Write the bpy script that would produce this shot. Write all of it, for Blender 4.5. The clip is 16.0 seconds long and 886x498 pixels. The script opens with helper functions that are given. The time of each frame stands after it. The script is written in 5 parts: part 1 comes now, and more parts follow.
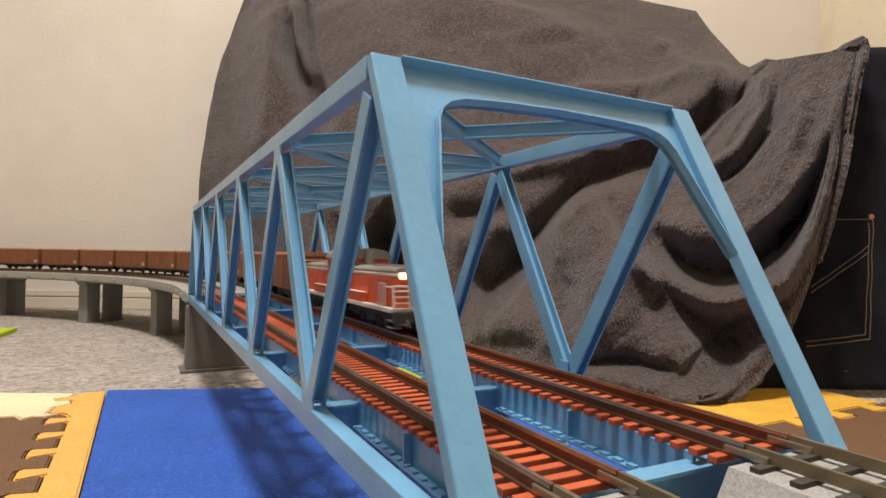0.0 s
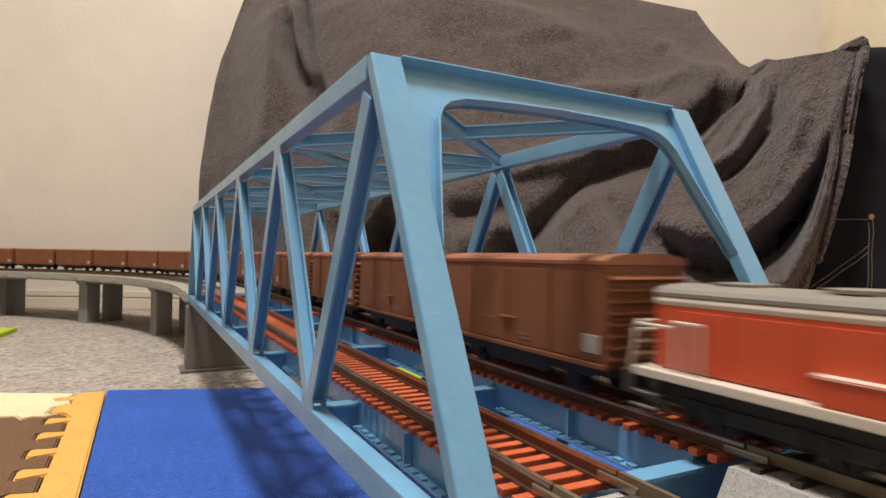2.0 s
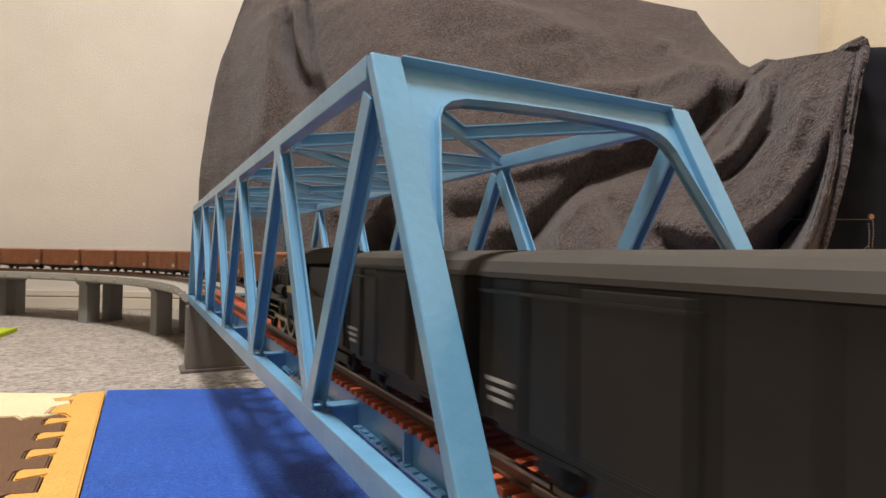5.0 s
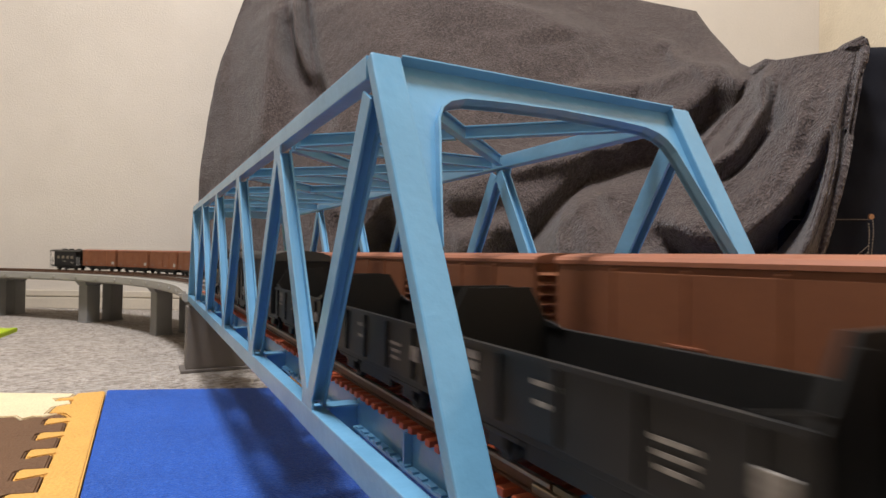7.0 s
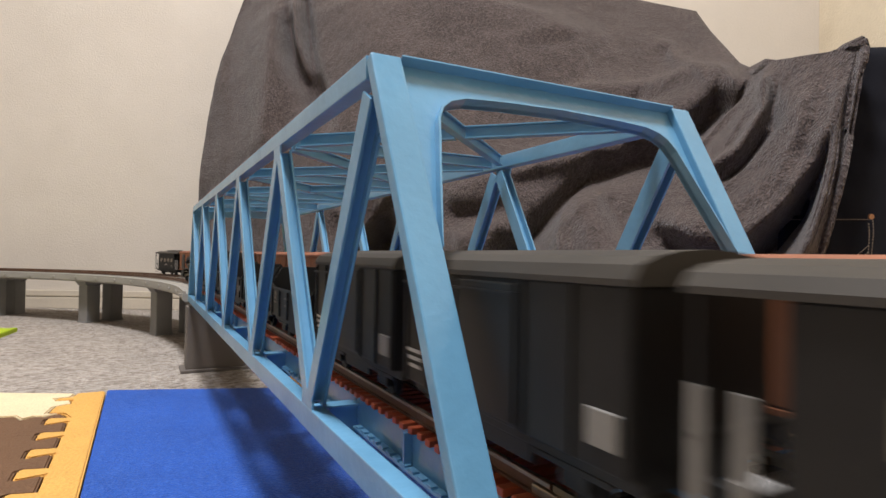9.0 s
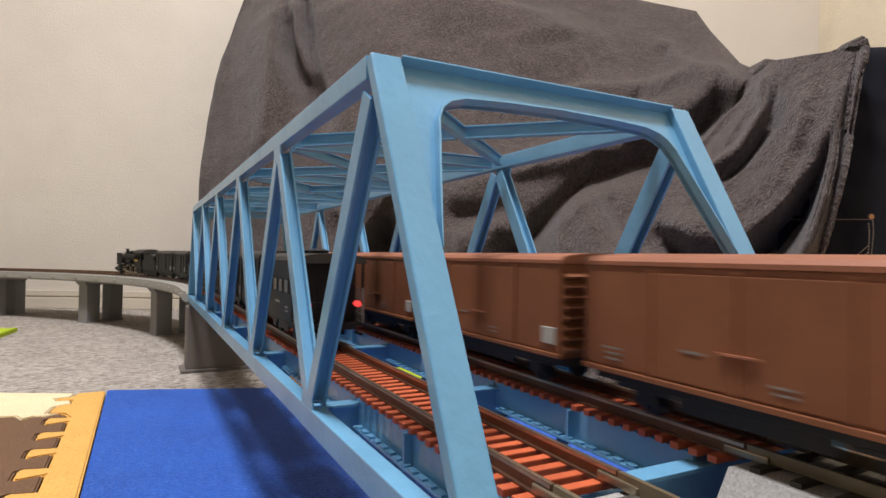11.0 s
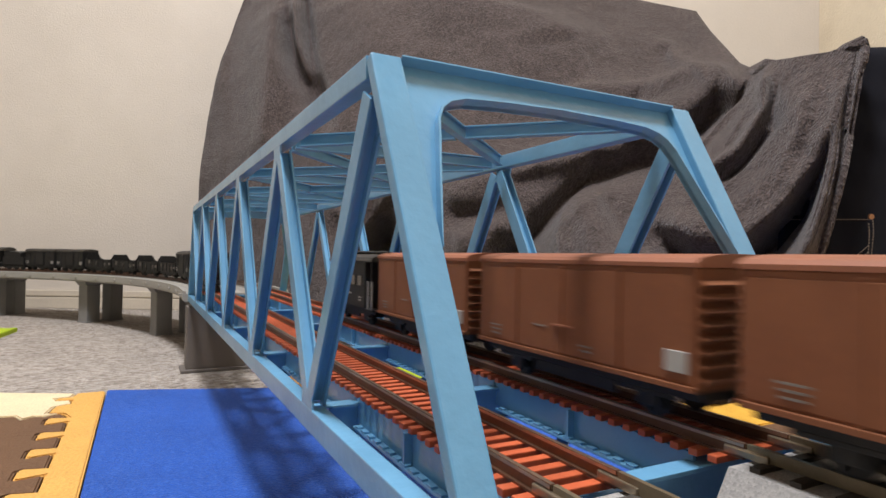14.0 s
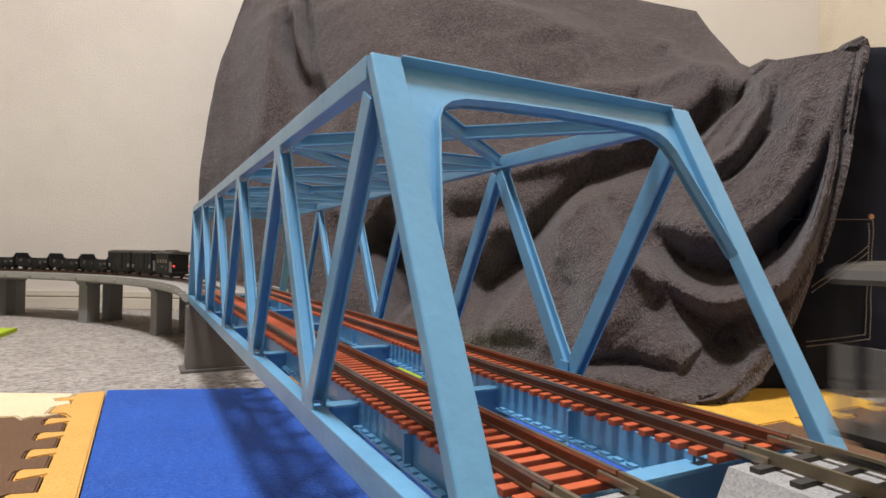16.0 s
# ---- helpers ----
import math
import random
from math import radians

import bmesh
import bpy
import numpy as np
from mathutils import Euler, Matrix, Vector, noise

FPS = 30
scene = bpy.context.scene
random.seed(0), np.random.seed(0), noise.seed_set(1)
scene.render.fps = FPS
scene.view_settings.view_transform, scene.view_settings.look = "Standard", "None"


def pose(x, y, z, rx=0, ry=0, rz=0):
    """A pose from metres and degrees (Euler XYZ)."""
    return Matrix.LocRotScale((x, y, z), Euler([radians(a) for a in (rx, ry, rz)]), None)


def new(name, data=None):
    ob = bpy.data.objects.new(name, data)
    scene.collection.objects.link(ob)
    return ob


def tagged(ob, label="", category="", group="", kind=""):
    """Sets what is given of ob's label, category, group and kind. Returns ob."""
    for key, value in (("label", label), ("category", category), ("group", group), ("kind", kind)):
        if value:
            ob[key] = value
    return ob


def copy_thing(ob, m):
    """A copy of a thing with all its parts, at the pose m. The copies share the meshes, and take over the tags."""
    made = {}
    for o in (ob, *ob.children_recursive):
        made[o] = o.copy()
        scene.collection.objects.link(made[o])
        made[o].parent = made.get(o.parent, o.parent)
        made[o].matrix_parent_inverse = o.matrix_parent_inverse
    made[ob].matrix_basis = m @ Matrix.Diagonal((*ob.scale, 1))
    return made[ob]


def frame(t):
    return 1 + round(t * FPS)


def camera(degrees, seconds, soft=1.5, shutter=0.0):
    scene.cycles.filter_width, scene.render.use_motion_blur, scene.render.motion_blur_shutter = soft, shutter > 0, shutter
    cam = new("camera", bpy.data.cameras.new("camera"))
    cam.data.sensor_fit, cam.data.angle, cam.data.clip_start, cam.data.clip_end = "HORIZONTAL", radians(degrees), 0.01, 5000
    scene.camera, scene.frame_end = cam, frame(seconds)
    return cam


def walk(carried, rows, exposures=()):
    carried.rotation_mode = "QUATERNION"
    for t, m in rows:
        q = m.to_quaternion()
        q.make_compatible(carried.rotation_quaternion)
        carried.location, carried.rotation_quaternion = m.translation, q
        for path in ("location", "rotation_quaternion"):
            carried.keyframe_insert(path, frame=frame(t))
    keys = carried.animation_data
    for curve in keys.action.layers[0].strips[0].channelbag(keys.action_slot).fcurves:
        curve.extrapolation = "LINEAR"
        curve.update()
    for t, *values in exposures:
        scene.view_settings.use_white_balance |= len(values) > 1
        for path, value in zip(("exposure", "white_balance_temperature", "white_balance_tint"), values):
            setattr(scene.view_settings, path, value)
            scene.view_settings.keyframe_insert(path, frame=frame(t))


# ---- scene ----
# ---- camera ----
# Metres; the track runs along +y, floor at z = 0. Model railway at 1:80, gauge 16.5 mm.
SECONDS = 16.0
cam = camera(74.74, SECONDS, soft=1.6, shutter=0.8)
CAM_POSE = (pose(-0.0525, -0.0848, 0.1482)
            @ pose(0, 0, 0, 0, 0, -27.445) @ pose(0, 0, 0, 90.692, 0, 0) @ pose(0, 0, 0, 0, 0, 0.89))
walk(cam, [(0.0, CAM_POSE), (SECONDS, CAM_POSE)], exposures=[(0.0, 0.0, 6540, 10), (4.2, 0.0, 6520, 10), (6.3, 0.02, 6100, 10), (9.2, 0.02, 6010, 10), (SECONDS, 0.0, 5930, 10)])

# ---- light ----
world = bpy.data.worlds.new("world")
scene.world = world
world.use_nodes = True
world.node_tree.nodes["Background"].inputs[0].default_value = (1.0, 0.9, 0.78, 1)
world.node_tree.nodes["Background"].inputs[1].default_value = 0.008


def room_lamp(x, y, z, size, watts, colour):
    data = bpy.data.lights.new("ceiling_light", "AREA")
    data.shape, data.size, data.energy, data.color = "DISK", size, watts, colour
    ob = new("ceiling_light", data)
    ob.location = (x, y, z)
    return ob


room_lamp(-0.30, 0.05, 2.36, 0.45, 80, (1.0, 0.945, 0.905))

# ---- materials ----


def material(name, colour, rough=0.5, metal=0.0, second=None, scale=40.0, mix=0.5, fine=900.0, bump=0.0,
             bump_dist=0.0004, detail=4.0, rand=0.0, sheen=0.0, spec=0.5, stretch=(1, 1, 1), fine_mix=0.12, emit=None):
    """Two scales of colour variation and a fine relief, in object metres."""
    m = bpy.data.materials.new(name)
    m.use_nodes = True
    nt = m.node_tree
    b = nt.nodes["Principled BSDF"]
    tc = nt.nodes.new("ShaderNodeTexCoord")
    mp = nt.nodes.new("ShaderNodeMapping")
    mp.inputs["Scale"].default_value = stretch
    nt.links.new(tc.outputs["Object"], mp.inputs["Vector"])
    big = nt.nodes.new("ShaderNodeTexNoise")
    big.inputs["Scale"].default_value, big.inputs["Detail"].default_value = scale, detail
    nt.links.new(mp.outputs[0], big.inputs["Vector"])
    small = nt.nodes.new("ShaderNodeTexNoise")
    small.inputs["Scale"].default_value, small.inputs["Detail"].default_value = fine, 3.0
    nt.links.new(mp.outputs[0], small.inputs["Vector"])
    ramp = nt.nodes.new("ShaderNodeValToRGB")
    ramp.color_ramp.elements[0].position, ramp.color_ramp.elements[1].position = 0.35, 0.68
    second = second or tuple(c * 0.75 for c in colour)
    ramp.color_ramp.elements[0].color = (*colour, 1)
    ramp.color_ramp.elements[1].color = (*[c + (d - c) * mix for c, d in zip(colour, second)], 1)
    nt.links.new(big.outputs["Fac"], ramp.inputs[0])
    hsv = nt.nodes.new("ShaderNodeHueSaturation")
    nt.links.new(ramp.outputs[0], hsv.inputs["Color"])
    val = nt.nodes.new("ShaderNodeMath")
    val.operation = "MULTIPLY_ADD"
    val.inputs[1].default_value, val.inputs[2].default_value = 2 * fine_mix, 1 - fine_mix
    nt.links.new(small.outputs["Fac"], val.inputs[0])
    last = val.outputs[0]
    if rand:
        info = nt.nodes.new("ShaderNodeObjectInfo")
        add = nt.nodes.new("ShaderNodeMath")
        add.operation = "MULTIPLY_ADD"
        add.inputs[1].default_value = rand
        nt.links.new(info.outputs["Random"], add.inputs[0])
        nt.links.new(last, add.inputs[2])
        last = add.outputs[0]
    nt.links.new(last, hsv.inputs["Value"])
    nt.links.new(hsv.outputs[0], b.inputs["Base Color"])
    b.inputs["Roughness"].default_value, b.inputs["Metallic"].default_value = rough, metal
    b.inputs["Specular IOR Level"].default_value = spec
    if sheen:
        b.inputs["Sheen Weight"].default_value, b.inputs["Sheen Roughness"].default_value = sheen, 0.5
    if bump:
        bp = nt.nodes.new("ShaderNodeBump")
        bp.inputs["Strength"].default_value, bp.inputs["Distance"].default_value = bump, bump_dist
        nt.links.new(small.outputs["Fac"], bp.inputs["Height"])
        nt.links.new(bp.outputs[0], b.inputs["Normal"])
    if emit:
        b.inputs["Emission Color"].default_value, b.inputs["Emission Strength"].default_value = (*emit[0], 1), emit[1]
    return m


def flecked(name, colours, cell, rough=0.95, bump=0.6, bump_dist=0.002, sheen=0.0, jitter=0.35, stretch=(1, 1, 1)):
    """Yarn or fibre flecks: voronoi cells of a few colours with a relief."""
    m = bpy.data.materials.new(name)
    m.use_nodes = True
    nt = m.node_tree
    b = nt.nodes["Principled BSDF"]
    tc = nt.nodes.new("ShaderNodeTexCoord")
    mp = nt.nodes.new("ShaderNodeMapping")
    mp.inputs["Scale"].default_value = stretch
    nt.links.new(tc.outputs["Object"], mp.inputs["Vector"])
    warp = nt.nodes.new("ShaderNodeTexNoise")
    warp.inputs["Scale"].default_value = cell * 0.8
    nt.links.new(mp.outputs[0], warp.inputs["Vector"])
    addv = nt.nodes.new("ShaderNodeVectorMath")
    addv.operation = "MULTIPLY_ADD"
    addv.inputs[1].default_value = (jitter / cell * 3,) * 3
    nt.links.new(warp.outputs["Color"], addv.inputs[0])
    nt.links.new(mp.outputs[0], addv.inputs[2])
    vor = nt.nodes.new("ShaderNodeTexVoronoi")
    vor.inputs["Scale"].default_value = cell
    nt.links.new(addv.outputs[0], vor.inputs["Vector"])
    sep = nt.nodes.new("ShaderNodeSeparateColor")
    nt.links.new(vor.outputs["Color"], sep.inputs[0])
    ramp = nt.nodes.new("ShaderNodeValToRGB")
    ramp.color_ramp.elements[0].position, ramp.color_ramp.elements[1].position = 0.0, 1.0
    ramp.color_ramp.elements[0].color = (*colours[0], 1)
    ramp.color_ramp.elements[1].color = (*colours[-1], 1)
    for k, c in enumerate(colours[1:-1], 1):
        e = ramp.color_ramp.elements.new(k / (len(colours) - 1))
        e.color = (*c, 1)
    nt.links.new(sep.outputs[0], ramp.inputs[0])
    big = nt.nodes.new("ShaderNodeTexNoise")
    big.inputs["Scale"].default_value = 14.0
    nt.links.new(tc.outputs["Object"], big.inputs["Vector"])
    val = nt.nodes.new("ShaderNodeMath")
    val.operation = "MULTIPLY_ADD"
    val.inputs[1].default_value, val.inputs[2].default_value = 0.4, 0.8
    nt.links.new(big.outputs["Fac"], val.inputs[0])
    hsv = nt.nodes.new("ShaderNodeHueSaturation")
    nt.links.new(ramp.outputs[0], hsv.inputs["Color"])
    nt.links.new(val.outputs[0], hsv.inputs["Value"])
    nt.links.new(hsv.outputs[0], b.inputs["Base Color"])
    b.inputs["Roughness"].default_value = rough
    b.inputs["Specular IOR Level"].default_value = 0.15
    if sheen:
        b.inputs["Sheen Weight"].default_value = sheen
    bp = nt.nodes.new("ShaderNodeBump")
    bp.inputs["Strength"].default_value, bp.inputs["Distance"].default_value = bump, bump_dist
    nt.links.new(vor.outputs["Distance"], bp.inputs["Height"])
    nt.links.new(bp.outputs[0], b.inputs["Normal"])
    return m


BLUE = material("sky_blue_enamel", (0.150, 0.35, 0.545), 0.24, 0, (0.120, 0.285, 0.445), 30, 0.8, 300, 0.30, 0.0006, rand=0.05, fine_mix=0.05)
TIE = material("red_brown_tie_plastic", (0.50, 0.105, 0.035), 0.5, 0, (0.36, 0.07, 0.025), 60, 0.8, 700, 0.2, rand=0.15)
RAIL = material("weathered_rail_metal", (0.16, 0.085, 0.05), 0.38, 0.55, (0.10, 0.05, 0.03), 60, 0.8, 900, 0.2)
RAILTOP = material("worn_rail_head", (0.52, 0.43, 0.33), 0.3, 0.9, (0.35, 0.26, 0.18), 70, 0.8, 900)
DARKTIE = material("dark_grey_tie", (0.045, 0.038, 0.03), 0.7, 0, None, 60, 0.6, 800, 0.3, rand=0.05)
GREYTIE = material("light_grey_tie", (0.25, 0.235, 0.205), 0.7, 0, (0.20, 0.185, 0.16), 60, 0.6, 800, 0.3)
BALLAST = flecked("grey_ballast", [(0.25, 0.24, 0.228), (0.31, 0.30, 0.285), (0.36, 0.345, 0.325), (0.28, 0.27, 0.256)], 1500, bump=0.25, bump_dist=0.0004)
JOINER = material("nickel_joiner", (0.34, 0.28, 0.20), 0.35, 0.8, None, 200, 0.6, 900)
NICKEL = material("tarnished_nickel_rail", (0.25, 0.205, 0.13), 0.42, 0.6, (0.17, 0.135, 0.085), 90, 0.8, 900, 0.2)
SLAB = material("grey_viaduct_plastic", (0.34, 0.325, 0.29), 0.6, 0, (0.27, 0.26, 0.235), 16, 0.7, 500, 0.2)
CREAMDECK = material("cream_plastic_deck", (0.62, 0.55, 0.47), 0.6, 0, None, 16, 0.3, 500, 0.2)
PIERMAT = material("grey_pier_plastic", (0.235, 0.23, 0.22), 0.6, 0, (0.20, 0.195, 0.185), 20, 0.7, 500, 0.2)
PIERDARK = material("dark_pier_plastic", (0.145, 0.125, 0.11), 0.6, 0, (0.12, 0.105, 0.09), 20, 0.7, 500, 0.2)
WALLM = material("cream_wallpaper", (0.66, 0.60, 0.52), 0.85, 0, (0.62, 0.56, 0.48), 9, 0.7, 260, 0.55, 0.0012, spec=0.2, fine_mix=0.03)
# right wall: its brighter, warmer light is put into the base colour
WALLR = material("warm_lit_cream_wallpaper", (0.82, 0.72, 0.54), 0.85, 0, (0.70, 0.60, 0.44), 9, 0.7, 160, 0.8, 0.002, spec=0.2, fine_mix=0.03)
CEIL = material("white_ceiling", (0.78, 0.75, 0.70), 0.9, 0, None, 5, 0.1, 90, 0.1)
SKIRT = material("cream_skirting", (0.62, 0.55, 0.44), 0.5, 0, (0.58, 0.51, 0.41), 12, 0.5, 300, 0.1)
CARPET = flecked("grey_loop_carpet", [(0.24, 0.205, 0.17), (0.36, 0.315, 0.27), (0.46, 0.41, 0.36), (0.56, 0.51, 0.46), (0.33, 0.285, 0.245)], 190, bump=1.0, bump_dist=0.004, stretch=(1, 1.6, 1))
FELT = flecked("blue_felt", [(0.016, 0.07, 0.34), (0.024, 0.095, 0.42), (0.03, 0.11, 0.48), (0.02, 0.08, 0.38), (0.026, 0.10, 0.44), (0.022, 0.09, 0.41), (0.05, 0.145, 0.54)], 650, bump=0.8, bump_dist=0.0012, sheen=0.15)


def foam(name, colour):
    return material(name, colour, 0.75, 0, tuple(c * 0.86 for c in colour), 25, 0.6, 420, 1.0, 0.0022, spec=0.25, fine_mix=0.22)


F_YELLOW = foam("orange_foam", (0.72, 0.40, 0.10))
F_YEL2 = foam("yellow_foam", (0.74, 0.42, 0.06))
F_BROWN = foam("brown_foam", (0.155, 0.085, 0.045))
F_CREAM = foam("cream_foam", (0.83, 0.68, 0.43))
F_LIME = foam("lime_foam", (0.45, 0.58, 0.02))

# ---- mesh helpers ----


def link_mesh(name, bm, mat, parent=None, label="", smooth=False):
    me = bpy.data.meshes.new(name)
    bm.normal_update()
    bm.to_mesh(me)
    bm.free()
    for mm in (mat if isinstance(mat, (list, tuple)) else [mat]):
        me.materials.append(mm)
    if smooth:
        for p in me.polygons:
            p.use_smooth = True
    ob = new(name, me)
    if parent:
        ob.parent = parent
    if label:
        ob["label"] = label
    return ob


def part(name, bm, mat, parent, label="", smooth=False):
    return link_mesh(name, bm, mat, parent, label, smooth)


def shared(name, me, parent, m):
    """Another object on the same mesh."""
    ob = new(name, me)
    ob.parent = parent
    ob.matrix_basis = m
    return ob


def box(bm, x0, x1, y0, y1, z0, z1, bevel=0.0, m=None, mat=0):
    r = bmesh.ops.create_cube(bm, size=1.0)
    vs = r["verts"]
    for v in vs:
        v.co = Vector(((x0 + x1) / 2 + v.co.x * (x1 - x0), (y0 + y1) / 2 + v.co.y * (y1 - y0), (z0 + z1) / 2 + v.co.z * (z1 - z0)))
    fs = set(f for v in vs for f in v.link_faces)
    for f in fs:
        f.material_index = mat
    if m is not None:
        bmesh.ops.transform(bm, matrix=m, verts=vs)
    if bevel:
        es = list(set(e for v in vs for e in v.link_edges))
        bmesh.ops.bevel(bm, geom=es, offset=bevel, segments=2, affect="EDGES", profile=0.6)
    return bm


def cyl(bm, a, b, r, seg=12, r2=None, mat=0):
    a, b = Vector(a), Vector(b)
    d = b - a
    res = bmesh.ops.create_cone(bm, cap_ends=True, segments=seg, radius1=r, radius2=r if r2 is None else r2, depth=d.length)
    bmesh.ops.transform(bm, matrix=Matrix.Translation((a + b) / 2) @ d.to_track_quat("Z", "Y").to_matrix().to_4x4(), verts=res["verts"])
    for f in set(f for v in res["verts"] for f in v.link_faces):
        f.material_index = mat
    return bm


def prism(bm, pts, axis, lo, hi, mat=0):
    """Extrude a flat outline (two coordinates a point) along axis 0, 1 or 2."""
    def at(p, h):
        q = list(p)
        q.insert(axis, h)
        return bm.verts.new(q)
    lo_v, hi_v = [at(p, lo) for p in pts], [at(p, hi) for p in pts]
    fs = [bm.faces.new(lo_v), bm.faces.new(hi_v[::-1])]
    n = len(pts)
    for k in range(n):
        fs.append(bm.faces.new((lo_v[k], hi_v[k], hi_v[(k + 1) % n], lo_v[(k + 1) % n])))
    for f in fs:
        f.material_index = mat
    bmesh.ops.recalc_face_normals(bm, faces=fs)
    return bm


def beam(bm, a, b, across, depth, side=(1, 0, 0), flange=None, web=None, bevel=0.0004):
    """A bar from a to b: across along side, depth at right angles. With flange and web it is an I or channel section."""
    a, b = Vector(a), Vector(b)
    d = (b - a)
    n = d.normalized()
    s = (Vector(side) - n * Vector(side).dot(n)).normalized()
    t = n.cross(s)
    m = Matrix((s, n, t)).transposed().to_4x4()
    m.translation = (a + b) / 2
    L = d.length / 2
    if flange is None:
        box(bm, -across / 2, across / 2, -L, L, -depth / 2, depth / 2, bevel, m)
    else:
        box(bm, -across / 2, across / 2, -L, L, depth / 2 - flange, depth / 2, 0.0002, m)
        box(bm, -across / 2, across / 2, -L, L, -depth / 2, -depth / 2 + flange, 0.0002, m)
        box(bm, -web / 2, web / 2, -L, L, -depth / 2 + flange, depth / 2 - flange, 0, m)
    return bm


# ---- the way of the two tracks ----
X_NEAR, X_FAR, RAIL_Z = 0.0305, 0.0905, 0.1028
BEND_Y, BEND_R, BACK_Y = 0.77, 0.95, 0.60
CLIMB_FROM, CLIMB = 0.715, 0.0012


def climb(s):
    """The viaduct rises gently away from the bridge."""
    return CLIMB * max(0.0, s - CLIMB_FROM)


def on_track(s, x0, z=0.0):
    """Place and heading (degrees) at s metres along the track that starts at x0."""
    r = BEND_R + (x0 - X_NEAR)
    if s < -BACK_Y:
        a = (-BACK_Y - s) / r
        return Vector((x0 - r + r * math.cos(a), -BACK_Y - r * math.sin(a), z)), -math.degrees(a)
    if s <= BEND_Y:
        return Vector((x0, s, z)), 0.0
    a = (s - BEND_Y) / r
    return Vector((x0 - r + r * math.cos(a), BEND_Y + r * math.sin(a), z)), math.degrees(a)


def along(s, off, z):
    """A point of the double track's bed: s along the near track, off metres to the right of it."""
    p, a = on_track(s, X_NEAR)
    a = math.radians(a)
    return Vector((p.x + off * math.cos(a), p.y + off * math.sin(a), z + climb(s)))


def sweep(bm, profile, s0, s1, step=0.03, mat=0):
    """A closed profile of (off, z) swept along the near track."""
    n = max(1, int(math.ceil((s1 - s0) / step)))
    rings = [[bm.verts.new(along(s0 + (s1 - s0) * k / n, o, z)) for o, z in profile] for k in range(n + 1)]
    m = len(profile)
    fs = []
    for k in range(n):
        for j in range(m):
            fs.append(bm.faces.new((rings[k][j], rings[k + 1][j], rings[k + 1][(j + 1) % m], rings[k][(j + 1) % m])))
    fs += [bm.faces.new(rings[0]), bm.faces.new(rings[-1][::-1])]
    for f in fs:
        f.material_index = mat
    bmesh.ops.recalc_face_normals(bm, faces=fs)
    return bm


# ---- the room ----
E1, E2 = Vector((0.8872, -0.4613, 0)), Vector((0.4613, 0.8872, 0))
WALL_FAR, WALL_RIGHT, WALL_LEFT, WALL_BACK, CEIL_Z = 1.385, 0.95, -2.5, -3.3, 2.4


def room_box(name, a0, a1, b0, b1, z0, z1, mat, label, kind="structure", bevel=0.0):
    bm = bmesh.new()
    m = Matrix((E1, E2, Vector((0, 0, 1)))).transposed().to_4x4()
    box(bm, a0, a1, b0, b1, z0, z1, bevel, m)
    return tagged(link_mesh(name, bm, mat), label, name.split("_")[0], "", kind)


room_box("floor", WALL_LEFT, WALL_RIGHT, WALL_BACK, WALL_FAR, -0.1, 0.0, CARPET, "grey flecked loop-pile carpet floor")
room_box("wall_north", WALL_LEFT - 0.1, WALL_RIGHT + 0.1, WALL_FAR, WALL_FAR + 0.1, -0.1, CEIL_Z, WALLM, "cream textured wallpaper wall")
room_box("wall_east", WALL_RIGHT, WALL_RIGHT + 0.1, WALL_BACK, WALL_FAR, -0.1, CEIL_Z, WALLR, "warm cream plaster-textured wall, brighter light put in its colour")
room_box("wall_west", WALL_LEFT - 0.1, WALL_LEFT, WALL_BACK, WALL_FAR, -0.1, CEIL_Z, WALLM, "cream textured wallpaper wall")
room_box("wall_south", WALL_LEFT - 0.1, WALL_RIGHT + 0.1, WALL_BACK - 0.1, WALL_BACK, -0.1, CEIL_Z, WALLM, "cream textured wallpaper wall")
room_box("ceiling", WALL_LEFT - 0.1, WALL_RIGHT + 0.1, WALL_BACK - 0.1, WALL_FAR + 0.1, CEIL_Z, CEIL_Z + 0.1, CEIL, "plain white ceiling")
skirt = room_box("baseboard", WALL_LEFT, WALL_RIGHT, WALL_FAR - 0.009, WALL_FAR - 0.0005, 0.0, 0.028, SKIRT, "cream wooden baseboard with a grooved top", bevel=0.002)
room_box("baseboard_trim", WALL_LEFT, WALL_RIGHT, WALL_FAR - 0.006, WALL_FAR - 0.0006, 0.0305, 0.046, SKIRT, "cream moulding strip above the baseboard", bevel=0.002)

# ---- floor mats ----


def jigsaw(p0, p1, pitch, out, neck=0.30, head=0.46):
    """Edge of interlocking teeth from p0 to p1 (plan), as points; out: side and depth of the teeth."""
    p0, p1 = Vector(p0), Vector(p1)
    d = p1 - p0
    n = max(1, round(d.length / pitch))
    u = d / n
    w = Vector((-u.y, u.x)).normalized() * out
    pts = []
    for k in range(n):
        a = p0 + u * k
        pts += [a, a + u * (0.5 - neck / 2)]
        pts += [a + u * (0.5 - neck / 2 - 0.03) + w * 0.35, a + u * (0.5 - head / 2) + w * 0.8, a + u * (0.5 - head / 2 + 0.05) + w,
                a + u * (0.5 + head / 2 - 0.05) + w, a + u * (0.5 + head / 2) + w * 0.8, a + u * (0.5 + neck / 2 + 0.03) + w * 0.35]
        pts += [a + u * (0.5 + neck / 2)]
    return [(p.x, p.y) for p in pts]


